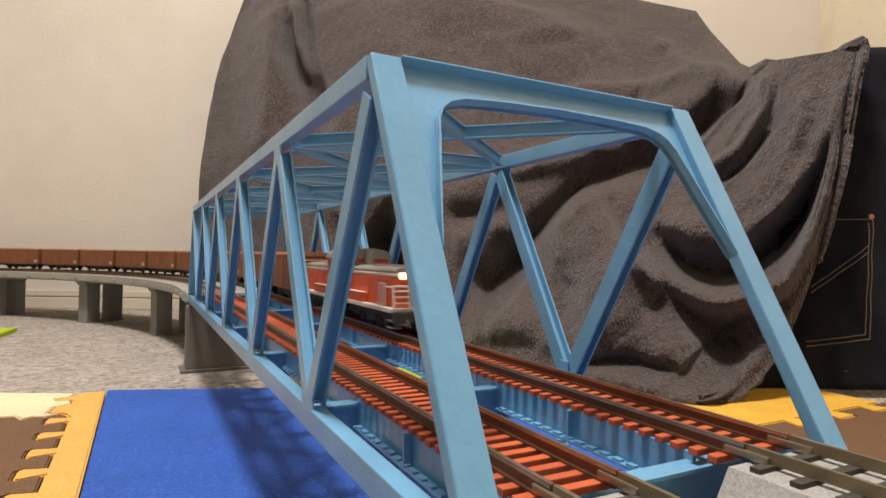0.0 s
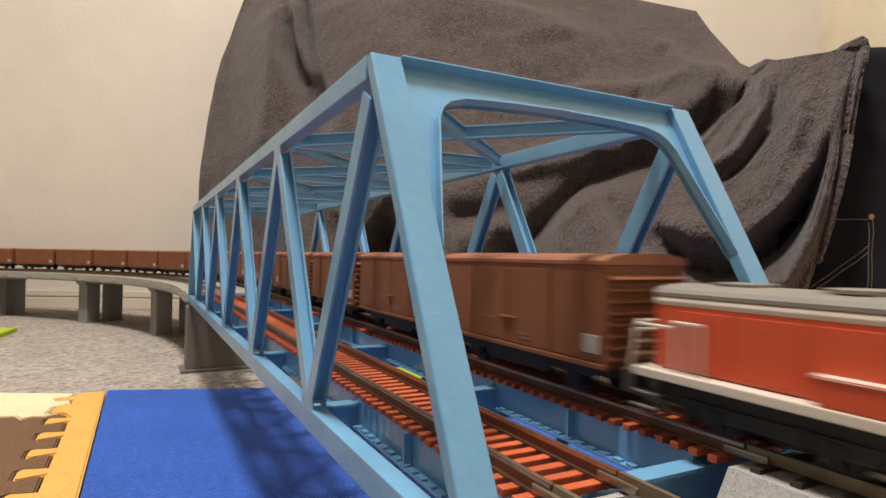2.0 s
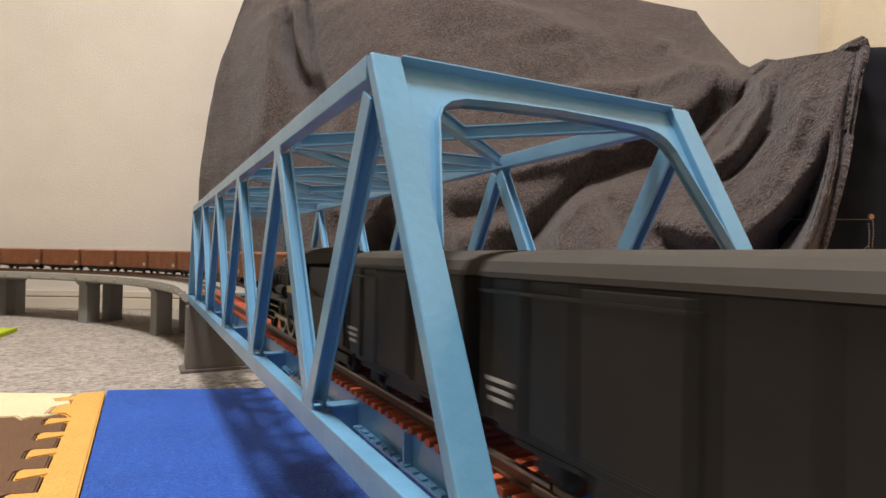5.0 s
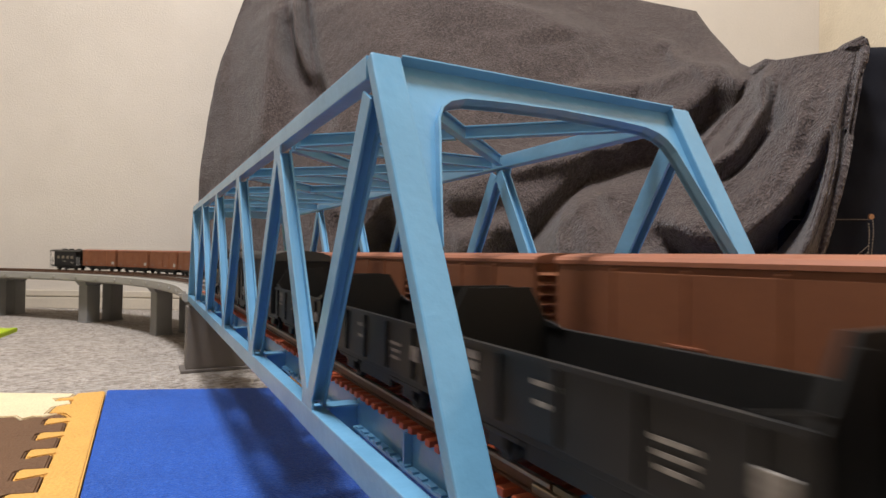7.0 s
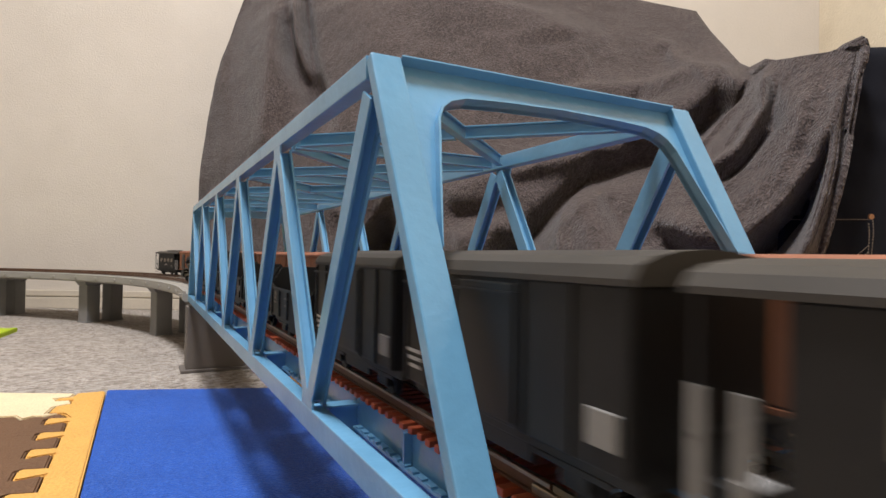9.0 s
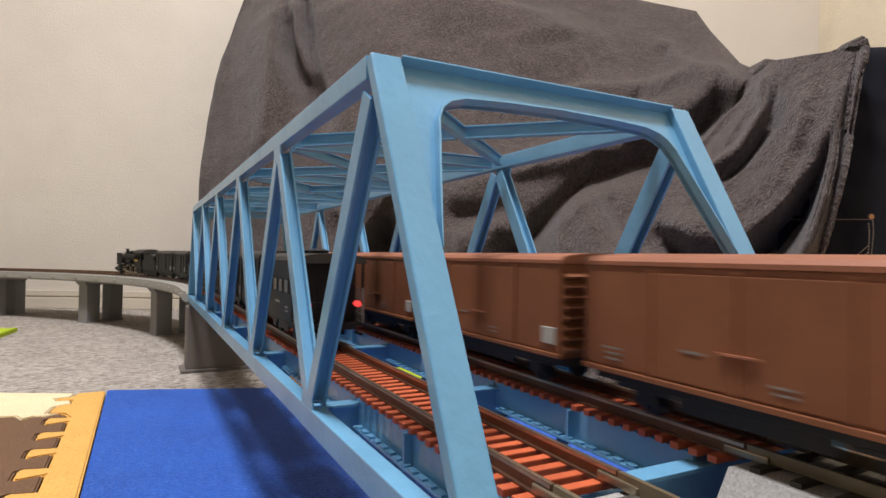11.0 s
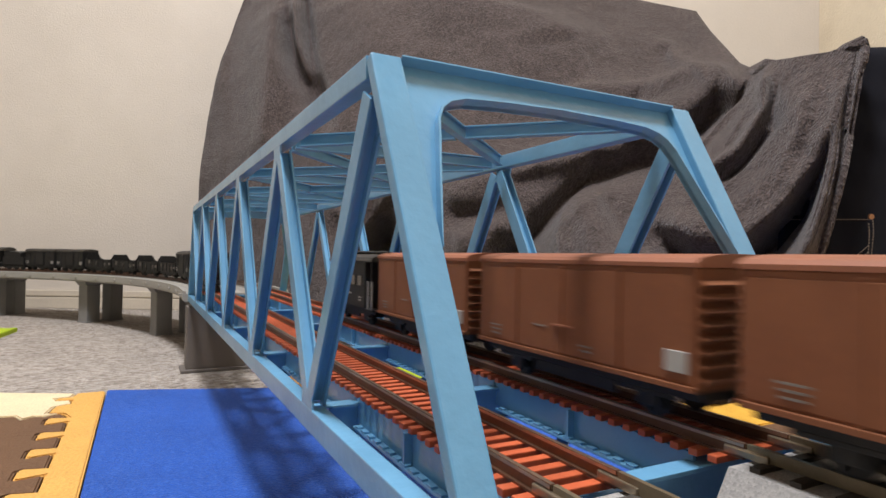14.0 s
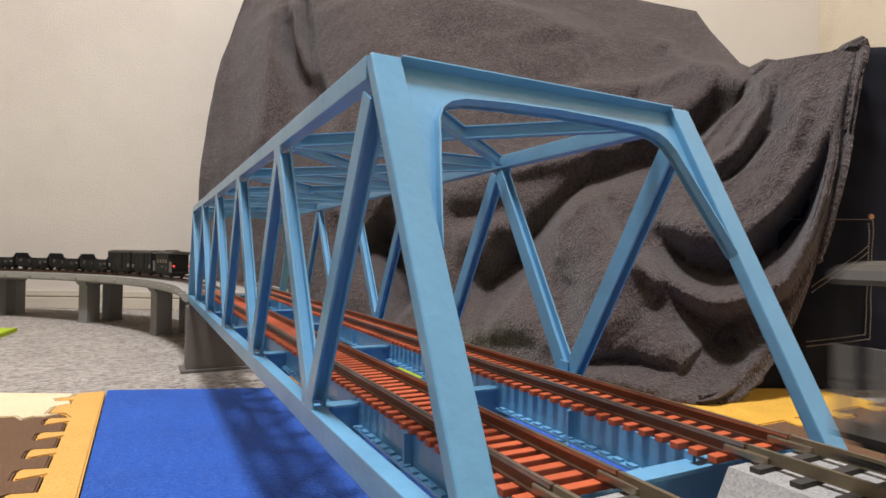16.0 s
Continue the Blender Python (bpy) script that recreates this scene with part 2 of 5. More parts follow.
def mat_tile(name, pts, z, mat, label, z0=0.0):
    bm = bmesh.new()
    prism(bm, pts, 2, z0, z, 0)
    top = [e for e in bm.edges if all(abs(v.co.z - z) < 1e-6 for v in e.verts) and len(e.link_faces) == 2]
    bmesh.ops.bevel(bm, geom=top, offset=0.0012, segments=2, affect="EDGES")
    return tagged(link_mesh(name, bm, mat), label, "floor mat", "mats on the carpet")


TEETH_A = jigsaw((-0.1035, 0.1677), (-0.1035, 0.5096), 0.0425, 0.0165)
mat_tile("foam_mat", [(-0.0821, 0.1677)] + [(-0.0821, 0.5898), (-0.1061, 0.5889)] + [(-0.1096, 0.5732), (-0.1218, 0.5723), (-0.1200, 0.5619), (-0.1078, 0.5601), (-0.1070, 0.5462), (-0.1192, 0.5392), (-0.1218, 0.5165), (-0.1096, 0.5113)] + TEETH_A[::-1],
         0.0075, F_YELLOW, "orange foam play mat with jigsaw edge")
mat_tile("foam_mat", [(x - 0.0012, y) for x, y in TEETH_A] + [(-0.1122, 0.5126), (-0.1227, 0.5061), (-0.1314, 0.5096), (-0.1384, 0.5026), (-0.1445, 0.5165), (-0.1837, 0.5218), (-0.5238, 0.5689), (-0.5238, 0.1677)], 0.0072, F_BROWN, "dark brown foam play mat with jigsaw edge")
mat_tile("foam_mat", [(-0.1109, 0.5135), (-0.1231, 0.5165), (-0.1205, 0.5388), (-0.1083, 0.5453), (-0.1091, 0.5610), (-0.1214, 0.5627), (-0.1231, 0.5732), (-0.1105, 0.5750), (-0.1078, 0.5898), (-0.5238, 0.7956), (-0.5238, 0.5706), (-0.1837, 0.5235), (-0.1445, 0.5183), (-0.1384, 0.5043), (-0.1314, 0.5113), (-0.1227, 0.5078)],
         0.0074, F_CREAM, "cream foam play mat with jigsaw edge")
mat_tile("foam_mat", [(-0.2622, 1.1923), (-0.2491, 1.2011), (-0.2622, 1.0746), (-0.5412, 1.0746), (-0.5412, 1.3188), (-0.3668, 1.2577)], 0.0075, F_LIME, "lime green foam play mat on the carpet")
mat_tile("felt_mat", [(-0.0819, -0.4427), (0.3191, -0.4427), (0.3191, 0.4555), (0.0836, 0.5296), (0.0671, 0.5375), (-0.0806, 0.5915)], 0.008, FELT, "royal blue felt carpet tile under the bridge")
mat_tile("foam_mat", [(0.0836, 0.5514), (0.1185, 0.5383), (0.1708, 0.5165), (0.1708, 0.6212), (0.0836, 0.6561)], 0.0073, F_YELLOW, "orange foam play mat under the bridge")
mat_tile("foam_mat", [(0.1734, 0.5122), (0.3208, 0.4599), (0.3208, 0.6212), (0.1734, 0.6561)], 0.0073, F_LIME, "lime green foam play mat under the bridge")
TEETH_B = jigsaw((0.6068, 0.2303), (0.3714, 0.2303), 0.058, 0.018)
mat_tile("foam_mat", [(0.3714, 0.2303)] + [(0.3714, 0.4032), (0.6068, 0.4032)] + TEETH_B[:-1], 0.0085, F_YEL2, "yellow foam play mat with jigsaw edge")
mat_tile("foam_mat", [(x, y - 0.0012) for x, y in TEETH_B] + [(0.3452, 0.2293), (0.3452, -0.2683), (0.7376, -0.2683), (0.7376, 0.2293)], 0.0082, F_BROWN, "dark brown foam play mat beside the track")

# ---- viaduct ----
DECK_Z = 0.0953


def viaduct(s0, s1, name, label):
    ob = new(name)
    tagged(ob, label, "viaduct")
    near = s0 < 0
    top = 0.0860 if near else DECK_Z
    bm = bmesh.new()
    edge, thick = (0.046, 0.016) if near else (0.0365, 0.0105)
    sweep(bm, [(-edge, top - thick + 0.003), (0.004 - edge, top - thick), (0.056 + edge, top - thick), (0.060 + edge, top - thick + 0.003), (0.060 + edge, top), (-edge, top)], s0, s1)
    part("deck", bm, SLAB if s0 > 0 else CREAMDECK, ob)
    for o in (0.0005 - edge, 0.0555 + edge):
        bm = bmesh.new()
        sweep(bm, [(o, top), (o + 0.004, top), (o + 0.004, top + 0.0035), (o, top + 0.0035)], s0 + 0.001, s1 - 0.001)
        part("kerb", bm, SLAB, ob)
    lug = bmesh.new()
    box(lug, -0.0016, 0.0016, -0.004, 0.004, -0.003, 0.0, 0.0005)
    first = None
    for k in range(int((s1 - s0) / 0.075)):
        s = s0 + 0.03 + 0.075 * k
        p, a = on_track(s, X_NEAR)
        q = along(s, -edge - 0.0012, top - 0.001)
        if first is None:
            first = part("lug", lug, SLAB, ob)
            first.matrix_basis = pose(q.x, q.y, q.z, 0, 0, a)
        else:
            shared("lug", first.data, ob, pose(q.x, q.y, q.z, 0, 0, a))
    for x0 in (0.0, X_FAR - X_NEAR):
        for g in (-0.00865, 0.00865):
            c = x0 + g
            bm = bmesh.new()
            sweep(bm, [(c - 0.0006, RAIL_Z - 0.003), (c + 0.0006, RAIL_Z - 0.003), (c + 0.0006, RAIL_Z), (c - 0.0006, RAIL_Z)], s0, s1)
            part("rail", bm, NICKEL if near else RAIL, ob, "tarnished nickel rail" if near else "brown metal rail")
        bm = bmesh.new()
        for k in range(int((s1 - s0) / 0.0095)):
            s = s0 + 0.005 + 0.0095 * k
            p, a = on_track(s, X_NEAR)
            q = along(s, x0, top)
            box(bm, -0.015, 0.015, -0.0013, 0.0013, RAIL_Z - 0.0068 - top, RAIL_Z - 0.0030 - top, 0, pose(q.x, q.y, q.z, 0, 0, a))
        tagged(part("tie_strip", bm, DARKTIE if near else GREYTIE, ob, "dark grey ties" if near else "light grey ties"), kind="stuff")
        bm = bmesh.new()
        sweep(bm, [(x0 - 0.0245, top), (x0 + 0.0245, top), (x0 + 0.0168, RAIL_Z - 0.0042), (x0 - 0.0168, RAIL_Z - 0.0042)] if near else [(x0 - 0.021, top), (x0 + 0.021, top), (x0 + 0.017, top + 0.0035), (x0 - 0.017, top + 0.0035)], s0 + 0.0005, s1 - 0.0005)
        part("ballast_bed", bm, BALLAST if s0 < 0 else SLAB, ob, "grey roadbed")
    return ob


viaduct(0.716, 3.15, "viaduct", "long grey plastic double-track viaduct on piers, curving")
viaduct(-3.1, 0.008, "viaduct", "grey ballasted double track on a plastic viaduct")


def pier(s, off):
    p, a = on_track(s, X_NEAR)
    q = along(s, off, 0)
    ob = new("pier")
    tagged(ob, "grey plastic viaduct pier with flared head", "pier", "piers under the viaduct")
    bm = bmesh.new()
    box(bm, -0.0140, 0.0140, -0.0145, 0.0145, 0.002, DECK_Z - 0.020, 0.002)
    part("shaft", bm, PIERMAT, ob)
    bm = bmesh.new()
    z1, z2 = DECK_Z - 0.020, DECK_Z - 0.0105
    r1 = [bm.verts.new(v) for v in ((-0.0140, -0.0145, z1), (0.0140, -0.0145, z1), (0.0140, 0.0145, z1), (-0.0140, 0.0145, z1))]
    r2 = [bm.verts.new(v) for v in ((-0.0215, -0.0175, z2), (0.0215, -0.0175, z2), (0.0215, 0.0175, z2), (-0.0215, 0.0175, z2))]
    for k in range(4):
        bm.faces.new((r1[k], r1[(k + 1) % 4], r2[(k + 1) % 4], r2[k]))
    bm.faces.new(r1[::-1])
    bm.faces.new(r2)
    part("head", bm, PIERMAT, ob)
    bm = bmesh.new()
    box(bm, -0.0155, 0.0155, -0.016, 0.016, 0, 0.003, 0.001)
    part("foot", bm, PIERMAT, ob)
    ob.matrix_basis = pose(q.x, q.y, 0, 0, 0, a)
    ob.scale.z = 1 + climb(s) / (DECK_Z - 0.0105)
    return ob


for s in (1.078, 1.360, 1.640, 1.920, 2.200, 2.480, 2.760, 3.04):
    for off in (0.0, 0.050):
        pier(s, off)
for s in (-0.35, -0.66, -0.97, -1.28, -1.59, -1.90, -2.21, -2.52, -2.83):
    for off in (0.0, 0.055):
        pier(s, off).scale.z = (0.0860 - 0.0160) / (DECK_Z - 0.0105)


def bridge_pier(y):
    ob = new("bridge_pier")
    tagged(ob, "dark grey wide plastic pier under the bridge end", "pier", "piers under the bridge")
    bm = bmesh.new()
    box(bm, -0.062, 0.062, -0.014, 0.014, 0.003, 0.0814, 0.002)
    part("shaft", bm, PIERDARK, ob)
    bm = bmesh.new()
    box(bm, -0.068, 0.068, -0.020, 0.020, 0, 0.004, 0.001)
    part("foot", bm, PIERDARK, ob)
    ob.location = (0.060, y, 0.0)
    return ob


bridge_pier(0.706)

# ---- the truss bridge ----
PANEL = 0.11867
XL, XR = 0.0043, 0.1163
ZB, ZT = 0.0907, 0.1969
POST_W, CHORD_W = 0.0088, 0.0056


def T(i):
    return PANEL * (i + 0.5)


def truss_bridge():
    ob = new("truss_bridge")
    tagged(ob, "sky-blue painted metal double-track through truss railway bridge", "model bridge")

    def P(name, bm, label=""):
        return part(name, bm, BLUE, ob, label)

    for x in (XL, XR):
        out = -1 if x == XL else 1
        bm = bmesh.new()
        xc = x + out * (POST_W - CHORD_W) / 2
        beam(bm, (xc, 0.009, ZB), (xc, 6 * PANEL - 0.009, ZB), CHORD_W, 0.0082)
        P("bottom_chord", bm)
        bm = bmesh.new()
        beam(bm, (xc, T(0) + 0.003, ZT + 0.0016), (xc, T(5) - 0.003, ZT + 0.0016), CHORD_W, 0.0066)
        P("top_chord", bm)
        for i in range(6):
            for up in (0, 1):
                a, b = (i, i) if up else (i + 1, i)
                if (i == 0 and up) or (i == 5 and not up):
                    continue
                bm = bmesh.new()
                lo, hi = Vector((xc, PANEL * a, ZB + 0.003)), Vector((xc, T(b), ZT - 0.001))
                d = (hi - lo).normalized()
                lo, hi = lo + d * 0.004, hi - d * (0.0056 if b in (0, 5) else 0.004)
                # channel member: two side plates and a web
                w = CHORD_W / 2 - 0.0006
                beam(bm, lo + Vector((w, 0, 0)), hi + Vector((w, 0, 0)), 0.0009, 0.0070, bevel=0.0002)
                beam(bm, lo - Vector((w, 0, 0)), hi - Vector((w, 0, 0)), 0.0009, 0.0070, bevel=0.0002)
                beam(bm, lo, hi, 2 * w - 0.0009, 0.0010, bevel=0)
                P("diagonal", bm)
        # gusset plates at the nodes
        for i in range(1, 6):
            bm = bmesh.new()
            y, z = PANEL * i, ZB + 0.0041
            xo = xc + out * (CHORD_W / 2 - 0.0001)
            prism(bm, [(y - 0.0072, z - 0.0003), (y + 0.0072, z - 0.0003), (y + 0.0066, z + 0.0025), (y + 0.0058, z + 0.0062), (y - 0.0058, z + 0.0062), (y - 0.0066, z + 0.0025)], 0, min(xo - out * 0.0008, xo), max(xo - out * 0.0008, xo))
            P("gusset", bm)
            # angle cleat inside the node
            bm = bmesh.new()
            xi = xc - out * CHORD_W / 2
            box(bm, min(xi, xi - out * 0.0008), max(xi, xi - out * 0.0008), y - 0.0028, y + 0.0028, z - 0.001, z + 0.008, 0.0003)
            box(bm, min(xi, xi - out * 0.0032), max(xi, xi - out * 0.0032), y - 0.0028, y + 0.0028, z - 0.001, z - 0.0002, 0.0002)
            P("cleat", bm)
        for i in range(1, 5):
            bm = bmesh.new()
            y, z = T(i), ZT - 0.0017
            xo = xc + out * (CHORD_W / 2 - 0.0001)
            prism(bm, [(y - 0.0072, z + 0.0003), (y + 0.0072, z + 0.0003), (y + 0.0066, z - 0.0020), (y + 0.0055, z - 0.0062), (y - 0.0055, z - 0.0062), (y - 0.0066, z - 0.0020)], 0, min(xo - out * 0.0008, xo), max(xo - out * 0.0008, xo))
            P("gusset", bm)

    # end portals: posts and the arched plate in the sloping plane
    for y0, y1, sgn in ((0.0026, T(0) + 0.0022, 1), (6 * PANEL - 0.0026, T(5) - 0.0022, -1)):
        lo, hi = Vector((0, y0, ZB - 0.0035)), Vector((0, y1, ZT + 0.0049))
        d = (hi - lo)
        L = d.length
        up = d.normalized()
        nrm = Vector((1, 0, 0)).cross(up)
        m = Matrix((Vector((1, 0, 0)), up, nrm)).transposed().to_4x4()
        m.translation = hi
        for x in (XL, XR):
            bm = bmesh.new()
            beam(bm, lo + Vector((x, 0, 0)), hi + Vector((x, 0, 0)) - up * 0.001, POST_W, 0.0040, bevel=0.0006)
            P("end_post", bm)
        a, b = XL + POST_W / 2, XR - POST_W / 2
        haunch = [(0.0001, -0.0588), (0.0006, -0.0560), (0.0018, -0.0500), (0.0044, -0.0370), (0.0066, -0.0262), (0.0076, -0.0208), (0.0094, -0.0168), (0.0124, -0.0142), (0.0175, -0.0125), (0.0300, -0.0116)]
        arch = [(b - p, q) for p, q in haunch] + [((a + b) / 2, -0.0110)] + [(a + p, q) for p, q in haunch[::-1]]
        pts = [(a, -0.0017), (b, -0.0017), (b, -0.0590)] + arch + [(a, -0.0590)]
        bm = bmesh.new()
        prism(bm, pts, 2, -0.0019 if sgn > 0 else 0.0005, -0.0005 if sgn > 0 else 0.0019)
        bmesh.ops.transform(bm, matrix=m, verts=bm.verts)
        P("portal_plate", bm, "arched portal plate")
        bm = bmesh.new()
        box(bm, a, b, -0.0017, -0.0011, -0.0034 if sgn > 0 else -0.0030, 0.0030 if sgn > 0 else 0.0034, 0.0002, m)
        P("portal_flange", bm)
        bm = bmesh.new()
        rings = []
        for k, (p, q) in enumerate(arch):
            p0, p1 = arch[max(k - 1, 0)], arch[min(k + 1, len(arch) - 1)]
            n2 = Vector((p1[1] - p0[1], p0[0] - p1[0])).normalized() * 0.0006 * min(1.0, (k + 0.3) / 3, (len(arch) - 0.7 - k) / 3)
            rings.append([bm.verts.new(m @ Vector((p + dx * n2.x, q + dx * n2.y, h))) for dx, h in ((0, -0.0022), (0, 0.0022), (1, 0.0022), (1, -0.0022))])
        for r0, r1 in zip(rings[:-1], rings[1:]):
            for k in range(4):
                bm.faces.new((r0[k], r0[(k + 1) % 4], r1[(k + 1) % 4], r1[k]))
        bm.faces.new(rings[0])
        bm.faces.new(rings[-1][::-1])
        bmesh.ops.recalc_face_normals(bm, faces=bm.faces)
        P("portal_lip", bm)

    # top bracing
    zt = ZT + 0.0012
    for i in range(1, 5):
        bm = bmesh.new()
        beam(bm, (XL + 0.0040, T(i), zt), (XR - 0.0040, T(i), zt), 0.0045, 0.0055, side=(0, 1, 0), flange=0.0007, web=0.0008)
        P("top_strut", bm)
    for i in range(5):
        for flip in (0, 1):
            x0, x1 = (XL, XR) if not flip else (XR, XL)
            bm = bmesh.new()
            a, b = Vector((x0, T(i) + 0.004, zt - 0.0005 * flip)), Vector((x1, T(i + 1) - 0.004, zt - 0.0005 * flip))
            dd = (b - a).normalized()
            a, b = a + dd * 0.006, b - dd * 0.006
            pieces = [(a, b)] if not flip else [(a, (a + b) / 2 - dd * 0.0022), ((a + b) / 2 + dd * 0.0022, b)]
            for p, q in pieces:
                beam(bm, p, q, 0.0036, 0.0052, side=Vector((-dd.y, dd.x, 0)), flange=0.0007, web=0.0008)
            P("top_brace", bm)

    # floor beams
    for i in range(7):
        y = min(max(PANEL * i, 0.0207), 6 * PANEL - 0.0207)
        bm = bmesh.new()
        beam(bm, (XL + 0.0040, y, 0.0880), (XR - 0.0040, y, 0.0882), 0.0065, 0.0131, side=(0, 1, 0), flange=0.0012, web=0.0012)
        P("floor_beam", bm)
    # plate-girder stringers under the rails, panel by panel
    for xt in (X_NEAR, X_FAR):
        for sx in (-1, 1):
            x = xt + sx * 0.0115
            for i in range(6):
                y0 = PANEL * i + (0.0008 if i else 0.0215)
                y1 = PANEL * (i + 1) - (0.0008 if i < 5 else 0.0215)
                bm = bmesh.new()
                box(bm, x - 0.0006, x + 0.0006, y0, y1, 0.0872, 0.0969)
                box(bm, x - 0.0035, x + 0.0035, y0 + 0.004, y1 - 0.004, 0.0863, 0.0872, 0.0002)
                P("stringer", bm)
                bm = bmesh.new()
                ym = (y0 + y1) / 2
                box(bm, x - 0.0032, x - 0.0007, ym - 0.0006, ym + 0.0006, 0.0874, 0.0968)
                P("stiffener", bm)
                bm = bmesh.new()
                for k in range(15):
                    yy = y0 + 0.008 + (y1 - y0 - 0.016) * k / 14
                    box(bm, x - 0.0034, x - 0.0014, yy - 0.0016, yy + 0.0016, 0.0873, 0.0879)
                tagged(P("rivets", bm), kind="stuff")
    # bottom lateral bracing in each panel
    for i in range(6):
        bm = bmesh.new()
        beam(bm, (XL + 0.006, PANEL * i + 0.01, 0.0795), (XR - 0.006, PANEL * (i + 1) - 0.01, 0.0795), 0.005, 0.0015, side=(1, -1, 0))
        P("bottom_brace", bm)
        bm = bmesh.new()
        beam(bm, (XR - 0.006, PANEL * i + 0.01, 0.0777), (XL + 0.006, PANEL * (i + 1) - 0.01, 0.0777), 0.005, 0.0015, side=(1, 1, 0))
        P("bottom_brace", bm)
    return ob


bridge = truss_bridge()


def bridge_track(x):
    ob = new("railway_track")
    tagged(ob, "brown rails on red-brown ties across the bridge", "track", "tracks on the bridge")
    for g, z0, z1, nm in ((-0.00885, 0.0989, RAIL_Z, "rail"), (0.00885, 0.0989, RAIL_Z, "rail")):
        bm = bmesh.new()
        w = 0.0007
        box(bm, g - w, g + w, 0.0085, 6 * PANEL - 0.001, z1 - 0.0012, z1, 0.0002, None, 1 if nm == "rail" else 0)
        box(bm, g - w * 0.45, g + w * 0.45, 0.0085, 6 * PANEL - 0.001, z0 + 0.0006, z1 - 0.0012)
        box(bm, g - w * 1.7, g + w * 1.7, 0.0085, 6 * PANEL - 0.001, z0, z0 + 0.0006)
        part(nm, bm, [RAIL, RAILTOP if nm == "rail" else RAIL], ob)
    bm = bmesh.new()
    box(bm, -0.0140, 0.0140, -0.0014, 0.0014, 0.0970, 0.0989, 0.0003)
    first = part("tie", bm, TIE, ob)
    n = 118
    rng = random.Random(4)
    for k in range(n):
        y = 0.0140 + k * (6 * PANEL - 0.0185) / (n - 1)
        m = pose(rng.uniform(-0.0003, 0.0003), y, 0, 0, 0, rng.uniform(-0.8, 0.8))
        if k == 0:
            first.matrix_basis = m
        else:
            shared("tie", first.data, ob, m)
    for g in (-0.00885, 0.00885):
        bm = bmesh.new()
        box(bm, g - 0.0013, g + 0.0013, 0.002, 0.014, RAIL_Z - 0.0034, RAIL_Z - 0.0014, 0.0004)
        part("rail_joiner", bm, JOINER, ob, "dull nickel rail joiner")
    ob.location = (x, 0, 0)
    return ob


bridge_track(X_NEAR)
bridge_track(X_FAR)

# ---- draped blanket and jeans ----
FLEECE = flecked("grey_brown_fleece", [(0.046, 0.0345, 0.0315), (0.068, 0.052, 0.0480), (0.106, 0.083, 0.076), (0.053, 0.0405, 0.037), (0.082, 0.063, 0.058)], 430, bump=0.85, bump_dist=0.0022, sheen=0.2, jitter=0.5, stretch=(1, 1, 0.6))
DENIM = material("black_denim", (0.0075, 0.008, 0.0125), 0.9, 0, (0.014, 0.015, 0.022), 40, 0.8, 1300, 0.5, 0.0006, sheen=0.05, spec=0.12, stretch=(1, 1, 0.35))
THREAD = material("tan_thread", (0.27, 0.22, 0.17), 0.8, 0, None, 300, 0.6, 900)
COPPER = material("copper_rivet", (0.42, 0.22, 0.12), 0.4, 0.9, None, 300, 0.6, 900)
A_C, B_C = -0.0075, -0.0994


def plan(right, ahead, z):
    """A place from metres to the right and ahead of the tripod along the room's axes."""
    return E1 * (right + A_C) + E2 * (ahead + B_C) + Vector((0, 0, z))


BOTTOM = [(0.0, (-0.5429, 1.27)), (0.095, (-0.393, 1.14)), (0.33, (-0.129, 0.92)), (0.564, (0.0488, 0.76)), (0.788, (0.1658, 0.64)), (0.911, (0.2142, 0.585)), (1.0, (0.265, 0.56))]
TOP = [(0, (-0.4489, 1.36, 0.8211)), (0.15, (-0.2923, 1.34, 0.8527)), (0.38, (0.0784, 1.24, 0.79)), (0.5, (0.3669, 1.1399, 0.6623)), (0.58, (0.4533, 1.0499, 0.6008)), (0.62, (0.4474, 0.9799, 0.5372)), (0.67, (0.4478, 0.8799, 0.4481)), (0.7, (0.4275, 0.7999, 0.4117)), (0.75, (0.4171, 0.7349, 0.403)), (0.8, (0.4212, 0.6999, 0.3946)), (0.88, (0.439, 0.6599, 0.3883)), (0.95, (0.4498, 0.6299, 0.3878)), (1.0, (0.4457, 0.6149, 0.3798))]
LEAN = ([0, 0.3, 0.65, 0.85, 1], [2.5, 1.3, 1.1, 0.75, 0.42])
